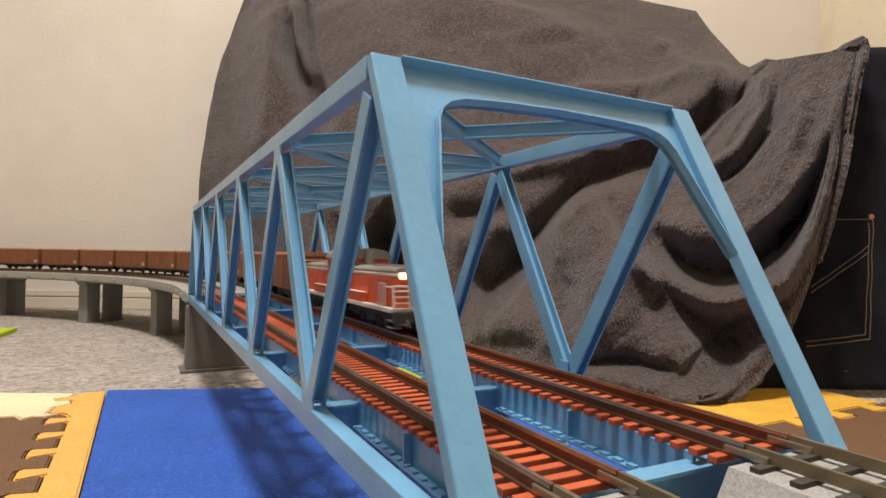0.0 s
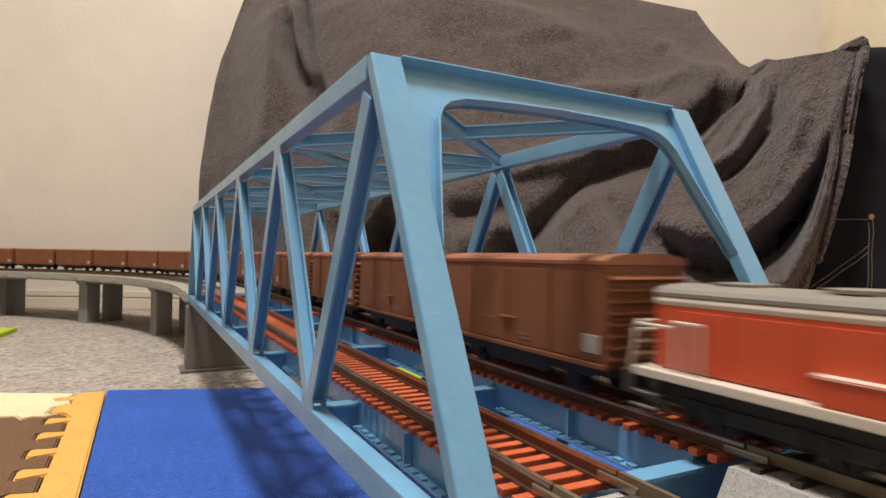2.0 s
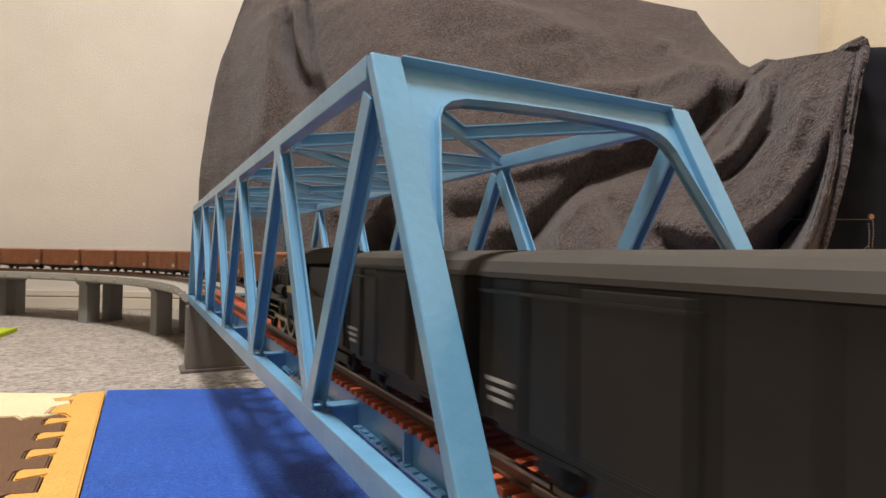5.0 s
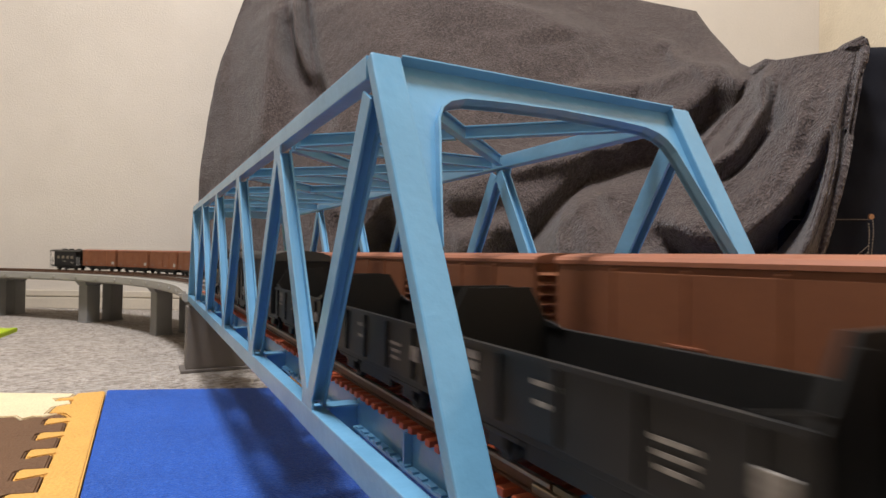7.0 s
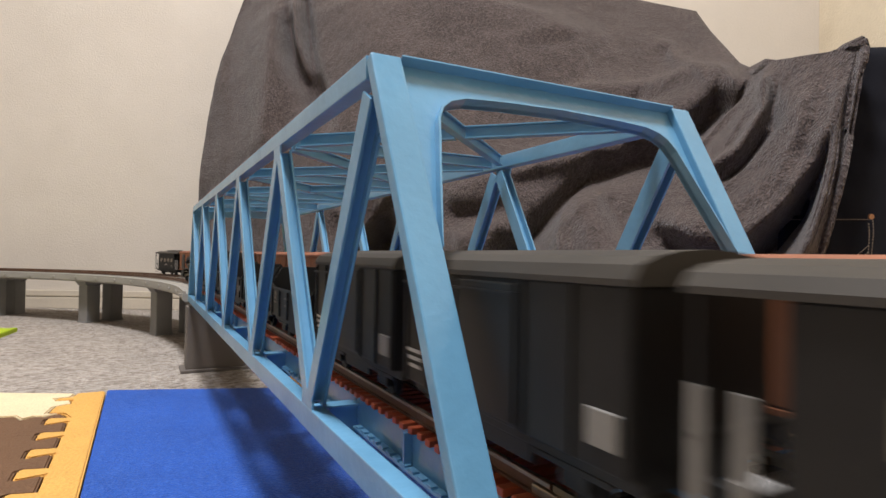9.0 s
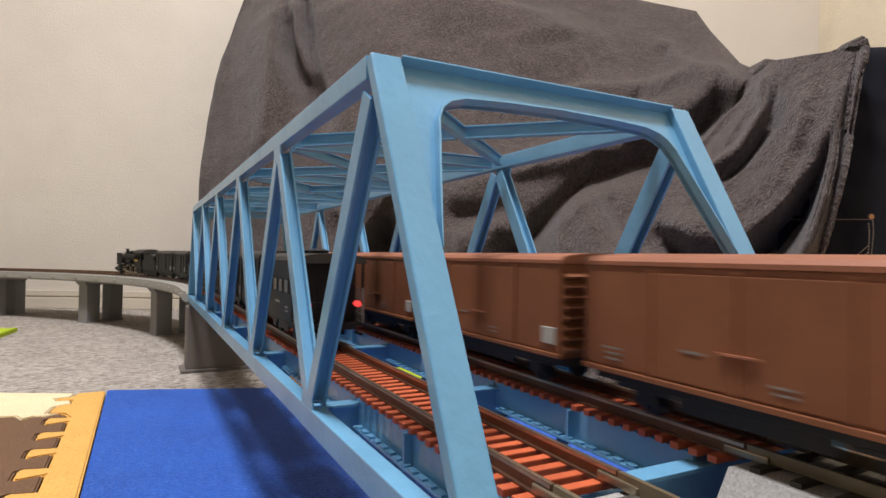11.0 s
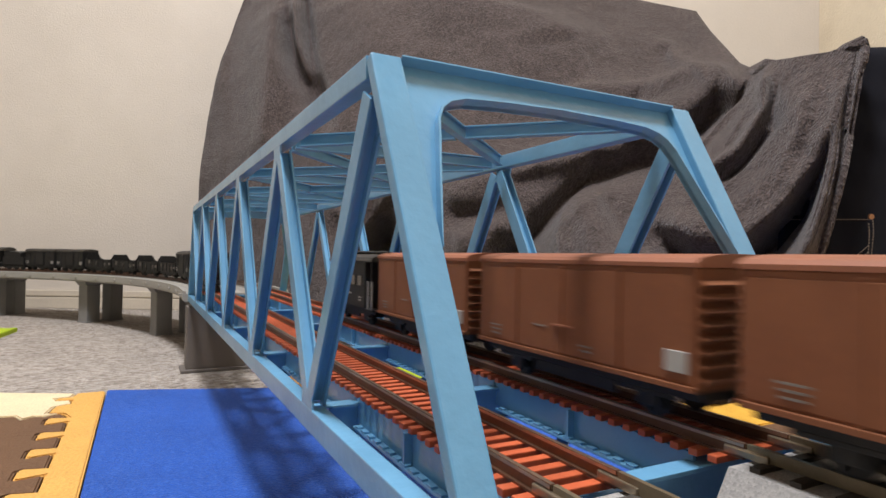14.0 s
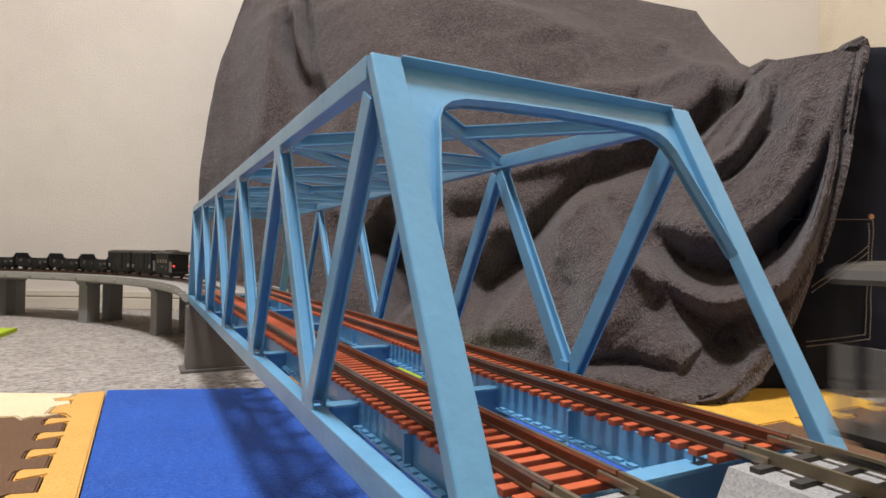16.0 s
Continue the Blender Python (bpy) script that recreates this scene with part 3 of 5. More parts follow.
# folds: (u, v) along the line, width to its left and right, height in metres
UPPER_FOLDS = [
    ([(0.0, 0.68), (0.0, 0.505), (0.003, 0.315)], 0.022, 0.022, 0.012),  # edge ridge
    ([(0.0, 0.755), (0.03, 0.545), (0.04, 0.34)], 0.018, 0.03, 0.01),  # soft ridge
    ([(0.1, 0.84), (0.11, 0.67), (0.123, 0.525), (0.137, 0.36)], 0.03, 0.06, 0.045),  # corner ridge of the tall piece
    ([(0.107, 0.81), (0.143, 0.675), (0.187, 0.57), (0.2, 0.515)], 0.012, 0.02, -0.050),  # crease
    ([(0.13, 0.82), (0.16, 0.69), (0.193, 0.59)], 0.016, 0.016, 0.030),  # narrow tuck
    ([(0.147, 0.82), (0.18, 0.655), (0.2, 0.57), (0.223, 0.465)], 0.012, 0.009, -0.055),  # sharp seam
    ([(0.213, 0.83), (0.26, 0.705), (0.313, 0.595)], 0.05, 0.05, 0.026),  # soft swell
    ([(0.297, 0.84), (0.403, 0.835), (0.447, 0.835), (0.473, 0.79)], 0.02, 0.06, 0.026),  # top crest
    ([(0.437, 0.675), (0.47, 0.77), (0.5, 0.855)], 0.05, 0.05, 0.01),  # soft swell
    ([(0.553, 0.865), (0.603, 0.845), (0.647, 0.875)], 0.012, 0.012, 0.01),  # thin crease ridge
    ([(0.593, 1.0), (0.637, 0.98), (0.657, 0.975)], 0.018, 0.02, 0.012),  # shoulder
    ([(0.48, 0.635), (0.53, 0.67), (0.593, 0.725), (0.647, 0.87), (0.677, 0.985)], 0.012, 0.03, 0.022),  # upper boundary ridge
]
DIAGONAL_FOLDS = [
    ([(0.577, 0.645), (0.627, 0.755), (0.657, 0.86)], 0.012, 0.012, -0.012),  # groove
    ([(0.7, 0.98), (0.667, 0.845), (0.65, 0.71), (0.617, 0.555), (0.547, 0.46), (0.48, 0.4), (0.433, 0.34)], 0.014, 0.045, 0.03),  # overhanging ridge
    ([(0.727, 0.925), (0.687, 0.85), (0.673, 0.74), (0.65, 0.605), (0.603, 0.47), (0.563, 0.385), (0.543, 0.3), (0.523, 0.215), (0.497, 0.13)], 0.022, 0.016, -0.042),  # dark valley
    ([(0.737, 0.945), (0.717, 0.855), (0.697, 0.735), (0.687, 0.64)], 0.012, 0.014, 0.018),  # second ridge
    ([(0.43, 0.31), (0.463, 0.335), (0.503, 0.36)], 0.018, 0.024, 0.018),  # fold behind
    ([(0.437, 0.275), (0.463, 0.295), (0.497, 0.33)], 0.016, 0.016, -0.022),  # groove behind
    ([(0.45, 0.23), (0.48, 0.255), (0.507, 0.29)], 0.02, 0.025, 0.016),  # lower fold behind
    ([(0.507, 0.1), (0.533, 0.16), (0.55, 0.245)], 0.05, 0.04, -0.078),  # left hollow
    ([(0.407, 0.06), (0.353, 0.14), (0.287, 0.23)], 0.035, 0.055, -0.17),  # deep dark gap
    ([(0.257, 0.28), (0.303, 0.185), (0.397, 0.065)], 0.02, 0.01, 0.03),  # edge beside the gap
]
SWAG_FOLDS = [
    ([(0.737, 0.965), (0.793, 0.82), (0.783, 0.69), (0.737, 0.61)], 0.018, 0.014, 0.02),  # ridge from the knot
    ([(0.783, 0.915), (0.83, 0.775), (0.807, 0.665), (0.78, 0.6)], 0.012, 0.012, -0.018),  # groove
    ([(0.853, 0.9), (0.88, 0.755), (0.877, 0.6), (0.833, 0.49), (0.767, 0.455)], 0.03, 0.03, 0.018),  # broad fold
    ([(0.93, 0.83), (0.937, 0.65), (0.91, 0.52), (0.863, 0.415), (0.803, 0.405), (0.707, 0.475)], 0.012, 0.03, 0.026),  # long swag ridge
    ([(0.947, 0.625), (0.943, 0.52), (0.923, 0.42), (0.897, 0.35), (0.86, 0.32), (0.803, 0.35), (0.73, 0.405)], 0.02, 0.02, -0.048),  # hollow under the swag
    ([(0.94, 0.845), (0.967, 0.63), (0.97, 0.42), (0.957, 0.305), (0.92, 0.255), (0.873, 0.24), (0.813, 0.28), (0.73, 0.345)], 0.018, 0.014, 0.034),  # lower swag roll
    ([(0.763, 0.28), (0.843, 0.205), (0.9, 0.16), (0.943, 0.19)], 0.02, 0.028, -0.046),  # hollow below the roll
    ([(0.893, 0.11), (0.937, 0.09), (0.95, 0.135)], 0.02, 0.024, -0.04),  # deep lower hollow
    ([(0.98, 0.945), (1.0, 0.715), (1.0, 0.425), (0.983, 0.24), (0.973, 0.085), (0.973, 0.02)], 0.01, 0.012, 0.008),  # hem band
]
LOBE_FOLDS = [
    ([(0.643, 0.245), (0.603, 0.3), (0.583, 0.36), (0.6, 0.425)], 0.012, 0.03, 0.022),  # left edge of the lobe
    ([(0.6, 0.41), (0.653, 0.355), (0.71, 0.235), (0.773, 0.105)], 0.045, 0.04, 0.04),  # broad lobe
    ([(0.637, 0.445), (0.657, 0.425), (0.687, 0.385)], 0.012, 0.012, -0.012),  # dart
    ([(0.7, 0.37), (0.743, 0.32), (0.823, 0.225), (0.867, 0.14), (0.937, 0.065)], 0.008, 0.035, 0.03),  # right edge of the lobe
    ([(0.647, 0.235), (0.657, 0.165), (0.697, 0.095)], 0.022, 0.022, -0.010),  # groove of the lobe
    ([(0.74, 0.045), (0.8, 0.06), (0.863, 0.05), (0.943, 0.015)], 0.012, 0.01, -0.026),  # groove over the roll
    ([(0.757, 0.03), (0.84, 0.025), (0.897, 0.025), (0.97, 0.0)], 0.01, 0.014, 0.022),  # bottom roll
    ([(0.97, 0.0), (0.97, 0.01), (0.973, 0.025)], 0.008, 0.01, 0.016),  # hem tail
    ([(0.507, 0.07), (0.58, 0.095), (0.647, 0.11), (0.7, 0.08)], 0.028, 0.034, 0.030),  # mound at the foot
    ([(0.523, 0.015), (0.623, 0.04), (0.677, 0.05)], 0.018, 0.016, -0.010),  # groove at the foot
]


def curve(keys, t):
    """Smooth interpolation through (t, values), for an array of t."""
    ks, vs = np.array([k for k, _ in keys]), np.array([v for _, v in keys])
    i = np.clip(np.searchsorted(ks, t) - 1, 0, len(ks) - 2)
    f = (t - ks[i]) / (ks[i + 1] - ks[i])
    f = f * f * (3 - 2 * f) * 0.5 + f * 0.5
    return vs[i] + (vs[i + 1] - vs[i]) * f[..., None]


def fold(u, v, pts, left, right, height):
    """A rounded ridge (or groove) along a line on the cloth, steeper on its narrow side, fading at its ends."""
    su, sv = 1.15, 0.40 + 0.42 * (1 - u)
    best, shape = np.full(u.shape, 9.0), np.zeros(u.shape)
    steps = len(pts) - 1
    for k, ((a, b), (c, d)) in enumerate(zip(pts[:-1], pts[1:])):
        du, dv = (c - a) * su, (d - b) * sv
        pu, pv = (u - a) * su, (v - b) * sv
        t = np.clip((pu * du + pv * dv) / (du * du + dv * dv + 1e-12), 0, 1)
        eu, ev = pu - du * t, pv - dv * t
        dist = np.hypot(eu, ev)
        side = np.where(du * ev - dv * eu > 0, left, right)
        along_it = (k + t) / steps
        ends = np.clip(np.minimum(along_it, 1 - along_it) * 5 + 0.35, 0, 1)
        here = height * ends * np.exp(-(dist / side) ** 2)
        near = dist < best
        best, shape = np.where(near, dist, best), np.where(near, here, shape)
    return shape


def draped_blanket():
    nu, nv = 500, 320
    v, u = np.meshgrid(np.linspace(0, 1, nv + 1), np.linspace(0, 1, nu + 1), indexing="ij")
    b, t = curve(BOTTOM, u), curve(TOP, u)
    f = v ** np.interp(u, *LEAN)
    r, a = b[..., 0] + (t[..., 0] - b[..., 0]) * f, b[..., 1] + (t[..., 1] - b[..., 1]) * f
    z = 0.012 + (t[..., 2] - 0.012) * v
    push = np.zeros(u.shape)
    for group in (UPPER_FOLDS, DIAGONAL_FOLDS, SWAG_FOLDS, LOBE_FOLDS):
        for pts, left, right, height in group:
            push += fold(u, v, pts, left, right, height)
    for _ in range(5):
        for axis in (0, 1):
            push = 0.5 * push + 0.25 * (np.roll(push, 1, axis) + np.roll(push, -1, axis))
    small = np.array([[0.007 * noise.noise(q) + 0.0035 * noise.noise(q * 3.1) + 0.0014 * noise.noise(q * 9) + 0.0006 * noise.noise(q * 27)
                       for q in (Vector((p * 7, h * 4, 0.3)) for p, h in zip(ru, rv))] for ru, rv in zip(u, v)])
    push = (push + small) * np.minimum(1.0, (1 - v) * 9 + 0.25)
    aside = 0.5 * np.clip(u * 1.5 - 0.15, 0, 1)
    r, a, z = r - push * aside, a - push * 0.9, z + 0.25 * push * v
    rows = [[plan(*p) for p in zip(r[j], a[j], z[j])] for j in range(nv + 1)]
    # over the top and back
    for dz, da in ((0.004, 0.02), (0.0, 0.06), (-0.02, 0.14), (-0.05, 0.24)):
        rows.append([plan(t[0, i, 0] + 0.1 * da, t[0, i, 1] + da, t[0, i, 2] + dz) for i in range(nu + 1)])
    verts = [p for row in rows for p in row]
    w = nu + 1
    faces = [(j * w + i, j * w + i + 1, (j + 1) * w + i + 1, (j + 1) * w + i) for j in range(len(rows) - 1) for i in range(nu)]
    # the far side falls away behind
    last = [j * w for j in range(nv + 1)]
    for k in range(1, 5):
        base = len(verts)
        verts += [verts[q] + E2 * 0.03 * k + E1 * (0.006 * k * k) for q in last]
        nxt = list(range(base, base + nv + 1))
        faces += [(nxt[j], last[j], last[j + 1], nxt[j + 1]) for j in range(nv)]
        last = nxt
    me = bpy.data.meshes.new("blanket")
    me.from_pydata(verts, [], faces)
    me.materials.append(FLEECE)
    me.polygons.foreach_set("use_smooth", [True] * len(faces))
    ob = new("blanket", me)
    tagged(ob, "grey-brown fleece blanket draped in heavy folds over furniture", "blanket")
    sol = ob.modifiers.new("thickness", "SOLIDIFY")
    sol.thickness, sol.offset = 0.006, -1
    # stitched hem along the free edge
    bm = bmesh.new()
    for off in (0.952, 0.946):
        i = int(off * nu)
        for j in range(6, nv - 4, 2):
            p, q = rows[j][i], rows[j + 1][i]
            beam(bm, p - E2 * 0.0012, q - E2 * 0.0012, 0.0008, 0.0007, side=E1, bevel=0)
    part("hem_stitching", bm, FLEECE, ob, "grey stitching of the hem")
    return ob


draped_blanket()


def denim_front(r, z):
    """How far ahead the front of the jeans lies."""
    return 0.638 + 0.05 * z + 0.012 * noise.noise(Vector((r * 9, z * 7, 1.0))) + 0.004 * noise.noise(Vector((r * 40, z * 30, 4.0)))


def denim_edge(z):
    """Free left edge of the jeans, further right towards the top."""
    return 0.312 + 0.158 * (z / 0.41) ** 0.80


def jeans():
    ob = new("jeans")
    tagged(ob, "black denim jeans hung over a chest, back pocket showing", "jeans")
    bm = bmesh.new()
    nu, nv = 60, 50
    grid = []
    for j in range(nv + 1):
        z = 0.009 + 0.378 * j / nv
        grid.append([bm.verts.new(plan(denim_edge(z) + (0.86 - denim_edge(z)) * i / nu, denim_front(denim_edge(z) + (0.86 - denim_edge(z)) * i / nu, z), z)) for i in range(nu + 1)])
    for k, (da, dz) in enumerate(((0.015, 0.004), (0.04, 0.004), (0.06, 0.0))):
        grid.append([bm.verts.new(v.co + E2 * da + Vector((0, 0, dz))) for v in grid[nv]])
    for j in range(len(grid) - 1):
        for i in range(nu):
            bm.faces.new((grid[j][i], grid[j][i + 1], grid[j + 1][i + 1], grid[j + 1][i]))
    part("cloth", bm, DENIM, ob, "", True).modifiers.new("thickness", "SOLIDIFY").thickness = -0.004

    def seam(name, pts, gap=0.0, n=26):
        bm = bmesh.new()
        for (r0, z0), (r1, z1) in zip(pts[:-1], pts[1:]):
            L = math.hypot(r1 - r0, z1 - z0)
            n = max(2, int(L / 0.0035))
            for k in range(n):
                f0, f1 = k / n, (k + 0.7) / n
                a = (r0 + (r1 - r0) * f0, z0 + (z1 - z0) * f0)
                b = (r0 + (r1 - r0) * f1, z0 + (z1 - z0) * f1)
                beam(bm, plan(a[0], denim_front(*a) - 0.0030 - gap, a[1]), plan(b[0], denim_front(*b) - 0.0030 - gap, b[1]), 0.0008, 0.0008, side=E1, bevel=0)
        part(name, bm, THREAD, ob, "tan thread seam")

    # back pocket
    bm = bmesh.new()
    nn = 14
    g = []
    for j in range(nn + 1):
        f = j / nn
        zt = 0.052 + (0.200 - 0.052) * f
        g.append([bm.verts.new(plan(0.375 + (0.477 - 0.005 * (1 - f) - 0.375) * i / nn, denim_front(0.375 + 0.10 * i / nn, zt + 0.012 * i / nn * (1 - f)) - 0.0022, zt + 0.012 * i / nn * (1 - f))) for i in range(nn + 1)])
    for j in range(nn):
        for i in range(nn):
            bm.faces.new((g[j][i], g[j][i + 1], g[j + 1][i + 1], g[j + 1][i]))
    p = part("pocket", bm, DENIM, ob, "back pocket of black denim", True)
    s = p.modifiers.new("thickness", "SOLIDIFY")
    s.thickness, s.offset = 0.002, 0
    seam("pocket_stitch", [(0.38, 0.195), (0.475, 0.196)], 0.0014)
    seam("pocket_stitch", [(0.475, 0.196), (0.471, 0.064), (0.40, 0.055)], 0.0014)
    seam("pocket_stitch", [(0.470, 0.192), (0.4665, 0.069), (0.40, 0.060)], 0.0014)
    seam("pocket_stitch", [(0.41, 0.120), (0.470, 0.168)], 0.0014)
    seam("pocket_stitch", [(0.41, 0.114), (0.470, 0.161)], 0.0014)
    seam("seam_stitch", [(0.44, 0.238), (0.60, 0.233)])
    seam("seam_stitch", [(0.44, 0.2325), (0.60, 0.2275)])
    seam("seam_stitch", [(0.38, 0.032), (0.56, 0.024)])
    seam("seam_stitch", [(0.38, 0.027), (0.56, 0.019)])
    bm = bmesh.new()
    c = plan(0.4735, denim_front(0.4735, 0.199) - 0.004, 0.199)
    cyl(bm, c + E2 * 0.002, c - E2 * 0.0015, 0.0042, 14, 0.0030)
    part("rivet", bm, COPPER, ob, "copper rivet")
    return ob


jeans()

# ---- rolling stock ----
BROWN = material("oxide_brown_paint", (0.205, 0.078, 0.034), 0.55, 0, (0.165, 0.060, 0.027), 45, 0.8, 500, 0.2, 0.0002, rand=0.12, spec=0.3)
BROWN_ROOF = material("oxide_brown_roof", (0.27, 0.10, 0.05), 0.6, 0, (0.22, 0.08, 0.04), 45, 0.8, 500, 0.2, rand=0.10)
BLACK = material("satin_black_paint", (0.0105, 0.0100, 0.0095), 0.50, 0, (0.016, 0.015, 0.014), 50, 0.7, 600, 0.2, 0.0002, rand=0.05, spec=0.3)
# paler black holds both dust and the overhead light on upward faces
DUSTY_LIT = material("dusty_toplit_black", (0.052, 0.046, 0.038), 0.62, 0, (0.036, 0.032, 0.027), 40, 0.8, 600, 0.25, 0.0002, rand=0.05, spec=0.3)
SOOT = material("underframe_black", (0.007, 0.0065, 0.006), 0.6, 0, None, 50, 0.7, 600, 0.2)
RED = material("vermilion_paint", (0.56, 0.075, 0.022), 0.42, 0, (0.50, 0.062, 0.02), 40, 0.7, 500, 0.1)
CREAM = material("cream_band_paint", (0.60, 0.54, 0.45), 0.5, 0, None, 60, 0.4, 600)
GREYROOF = material("grey_roof_paint", (0.215, 0.195, 0.165), 0.6, 0, None, 50, 0.5, 600)
WHITE = material("white_lettering", (0.40, 0.385, 0.35), 0.6, 0, None, 80, 0.3, 600)
WORN = material("worn_white_lettering", (0.24, 0.215, 0.185), 0.65, 0, (0.12, 0.10, 0.085), 900, 0.9, 2500, fine_mix=0.3)
STEPGREY = material("light_grey_step", (0.21, 0.20, 0.185), 0.5, 0, None, 80, 0.4, 600)
STEEL = material("bright_steel", (0.48, 0.42, 0.32), 0.35, 0.85, None, 80, 0.6, 600)
BRASS = material("brass_plate", (0.62, 0.40, 0.08), 0.35, 0.6, None, 80, 0.5, 600)
COAL = material("coal", (0.02, 0.02, 0.02), 0.5, 0, (0.05, 0.05, 0.05), 300, 0.9, 900, 0.9, 0.001)
LAMP = material("lit_headlight", (1.0, 0.85, 0.55), 0.4, 0, None, 80, 0.1, 600, emit=((1.0, 0.74, 0.40), 4.0))
TAIL = material("red_tail_lamp", (0.5, 0.02, 0.02), 0.4, 0, None, 80, 0.1, 600, emit=((1.0, 0.06, 0.05), 1.2))
# the cream tone paints a glimmer of light in the van's panes
WARMWIN = material("glimmering_cabin_window", (0.20, 0.165, 0.12), 0.3, 0, None, 300, 0.5, 600)
DARKWIN = material("dark_window", (0.03, 0.03, 0.03), 0.12, 0, None, 80, 0.3, 600)

SPINNERS = []   # (wheel, its radius, its vehicle)


def wheelset(parent, y, r=0.0054, gauge=0.0083, mat=None, name="wheelset"):
    bm = bmesh.new()
    for sx in (-1, 1):
        cyl(bm, (sx * gauge, 0, 0), (sx * (gauge + 0.0015), 0, 0), r, 20)
        cyl(bm, (sx * (gauge - 0.0008), 0, 0), (sx * gauge, 0, 0), r + 0.0006, 20)
        for k in range(4):
            a = math.pi * k / 2
            cyl(bm, (sx * (gauge + 0.0015), 0, 0), (sx * (gauge + 0.0017), math.cos(a) * r * 0.75, math.sin(a) * r * 0.75), 0.0006, 5)
    cyl(bm, (-gauge, 0, 0), (gauge, 0, 0), 0.0011, 8)
    ob = part(name, bm, mat or SOOT, parent)
    ob.location = (0, y, r)
    ob["r"] = r
    return ob


def bars(bm, x, y, z, n, length, gap, h=0.0009, sx=-1, mat=0):
    """Rows of unreadable lettering as plain bars on a side."""
    for k in range(n):
        box(bm, min(x, x + sx * 0.00012), max(x, x + sx * 0.00012), y - length / 2 + 0.0004 * k, y + length / 2 - 0.0006 * k, z - gap * k - h, z - gap * k, 0, None, mat)


def running_gear(ob, half, y_axle, w=0.0135):
    bm = bmesh.new()
    box(bm, -w, w, -half, half, 0.0085, 0.0118, 0.0004)
    for sy in (-1, 1):
        for sx in (-1, 1):
            bx = bmesh.new()
            box(bx, sx * 0.0118 - 0.001, sx * 0.0118 + 0.001, sy * y_axle - 0.004, sy * y_axle + 0.004, 0.0035, 0.009, 0.0004)
            box(bx, sx * 0.0128 - 0.0008, sx * 0.0128 + 0.0008, sy * y_axle - 0.011, sy * y_axle + 0.011, 0.0072, 0.0086, 0.0003)
            part("axle_box", bx, SOOT, ob)
    part("underframe", bm, SOOT, ob, "black underframe")
    for sx in (-1, 1):
        bm = bmesh.new()
        box(bm, sx * 0.0125 - 0.0006, sx * 0.0125 + 0.0006, -y_axle + 0.012, y_axle - 0.012, 0.0045, 0.0085, 0.0002)
        part("brake_lever", bm, SOOT, ob)
    bm = bmesh.new()
    cyl(bm, (0.004, 0, 0.006), (0.004, 0.016, 0.006), 0.0034, 10)
    part("brake_cylinder", bm, SOOT, ob)
    for sy in (-1, 1):
        wheelset(ob, sy * y_axle)
        bm = bmesh.new()
        box(bm, -0.0018, 0.0018, min(sy * half, sy * (half + 0.0055)), max(sy * half, sy * (half + 0.0055)), 0.0078, 0.0105, 0.0005)
        part("coupler", bm, SOOT, ob, "black coupler")


def roofed(bm, w, half, z0, z1, rise, steps=8, mat=0):
    """A low arched roof over a box."""
    pts = [(-w, z0), (w, z0), (w, z1)]
    for k in range(1, steps):
        t = math.pi * k / steps
        pts.append((w * math.cos(t), z1 + rise * math.sin(t) ** 0.8))
    pts.append((-w, z1))
    prism(bm, pts, 1, -half, half, mat)


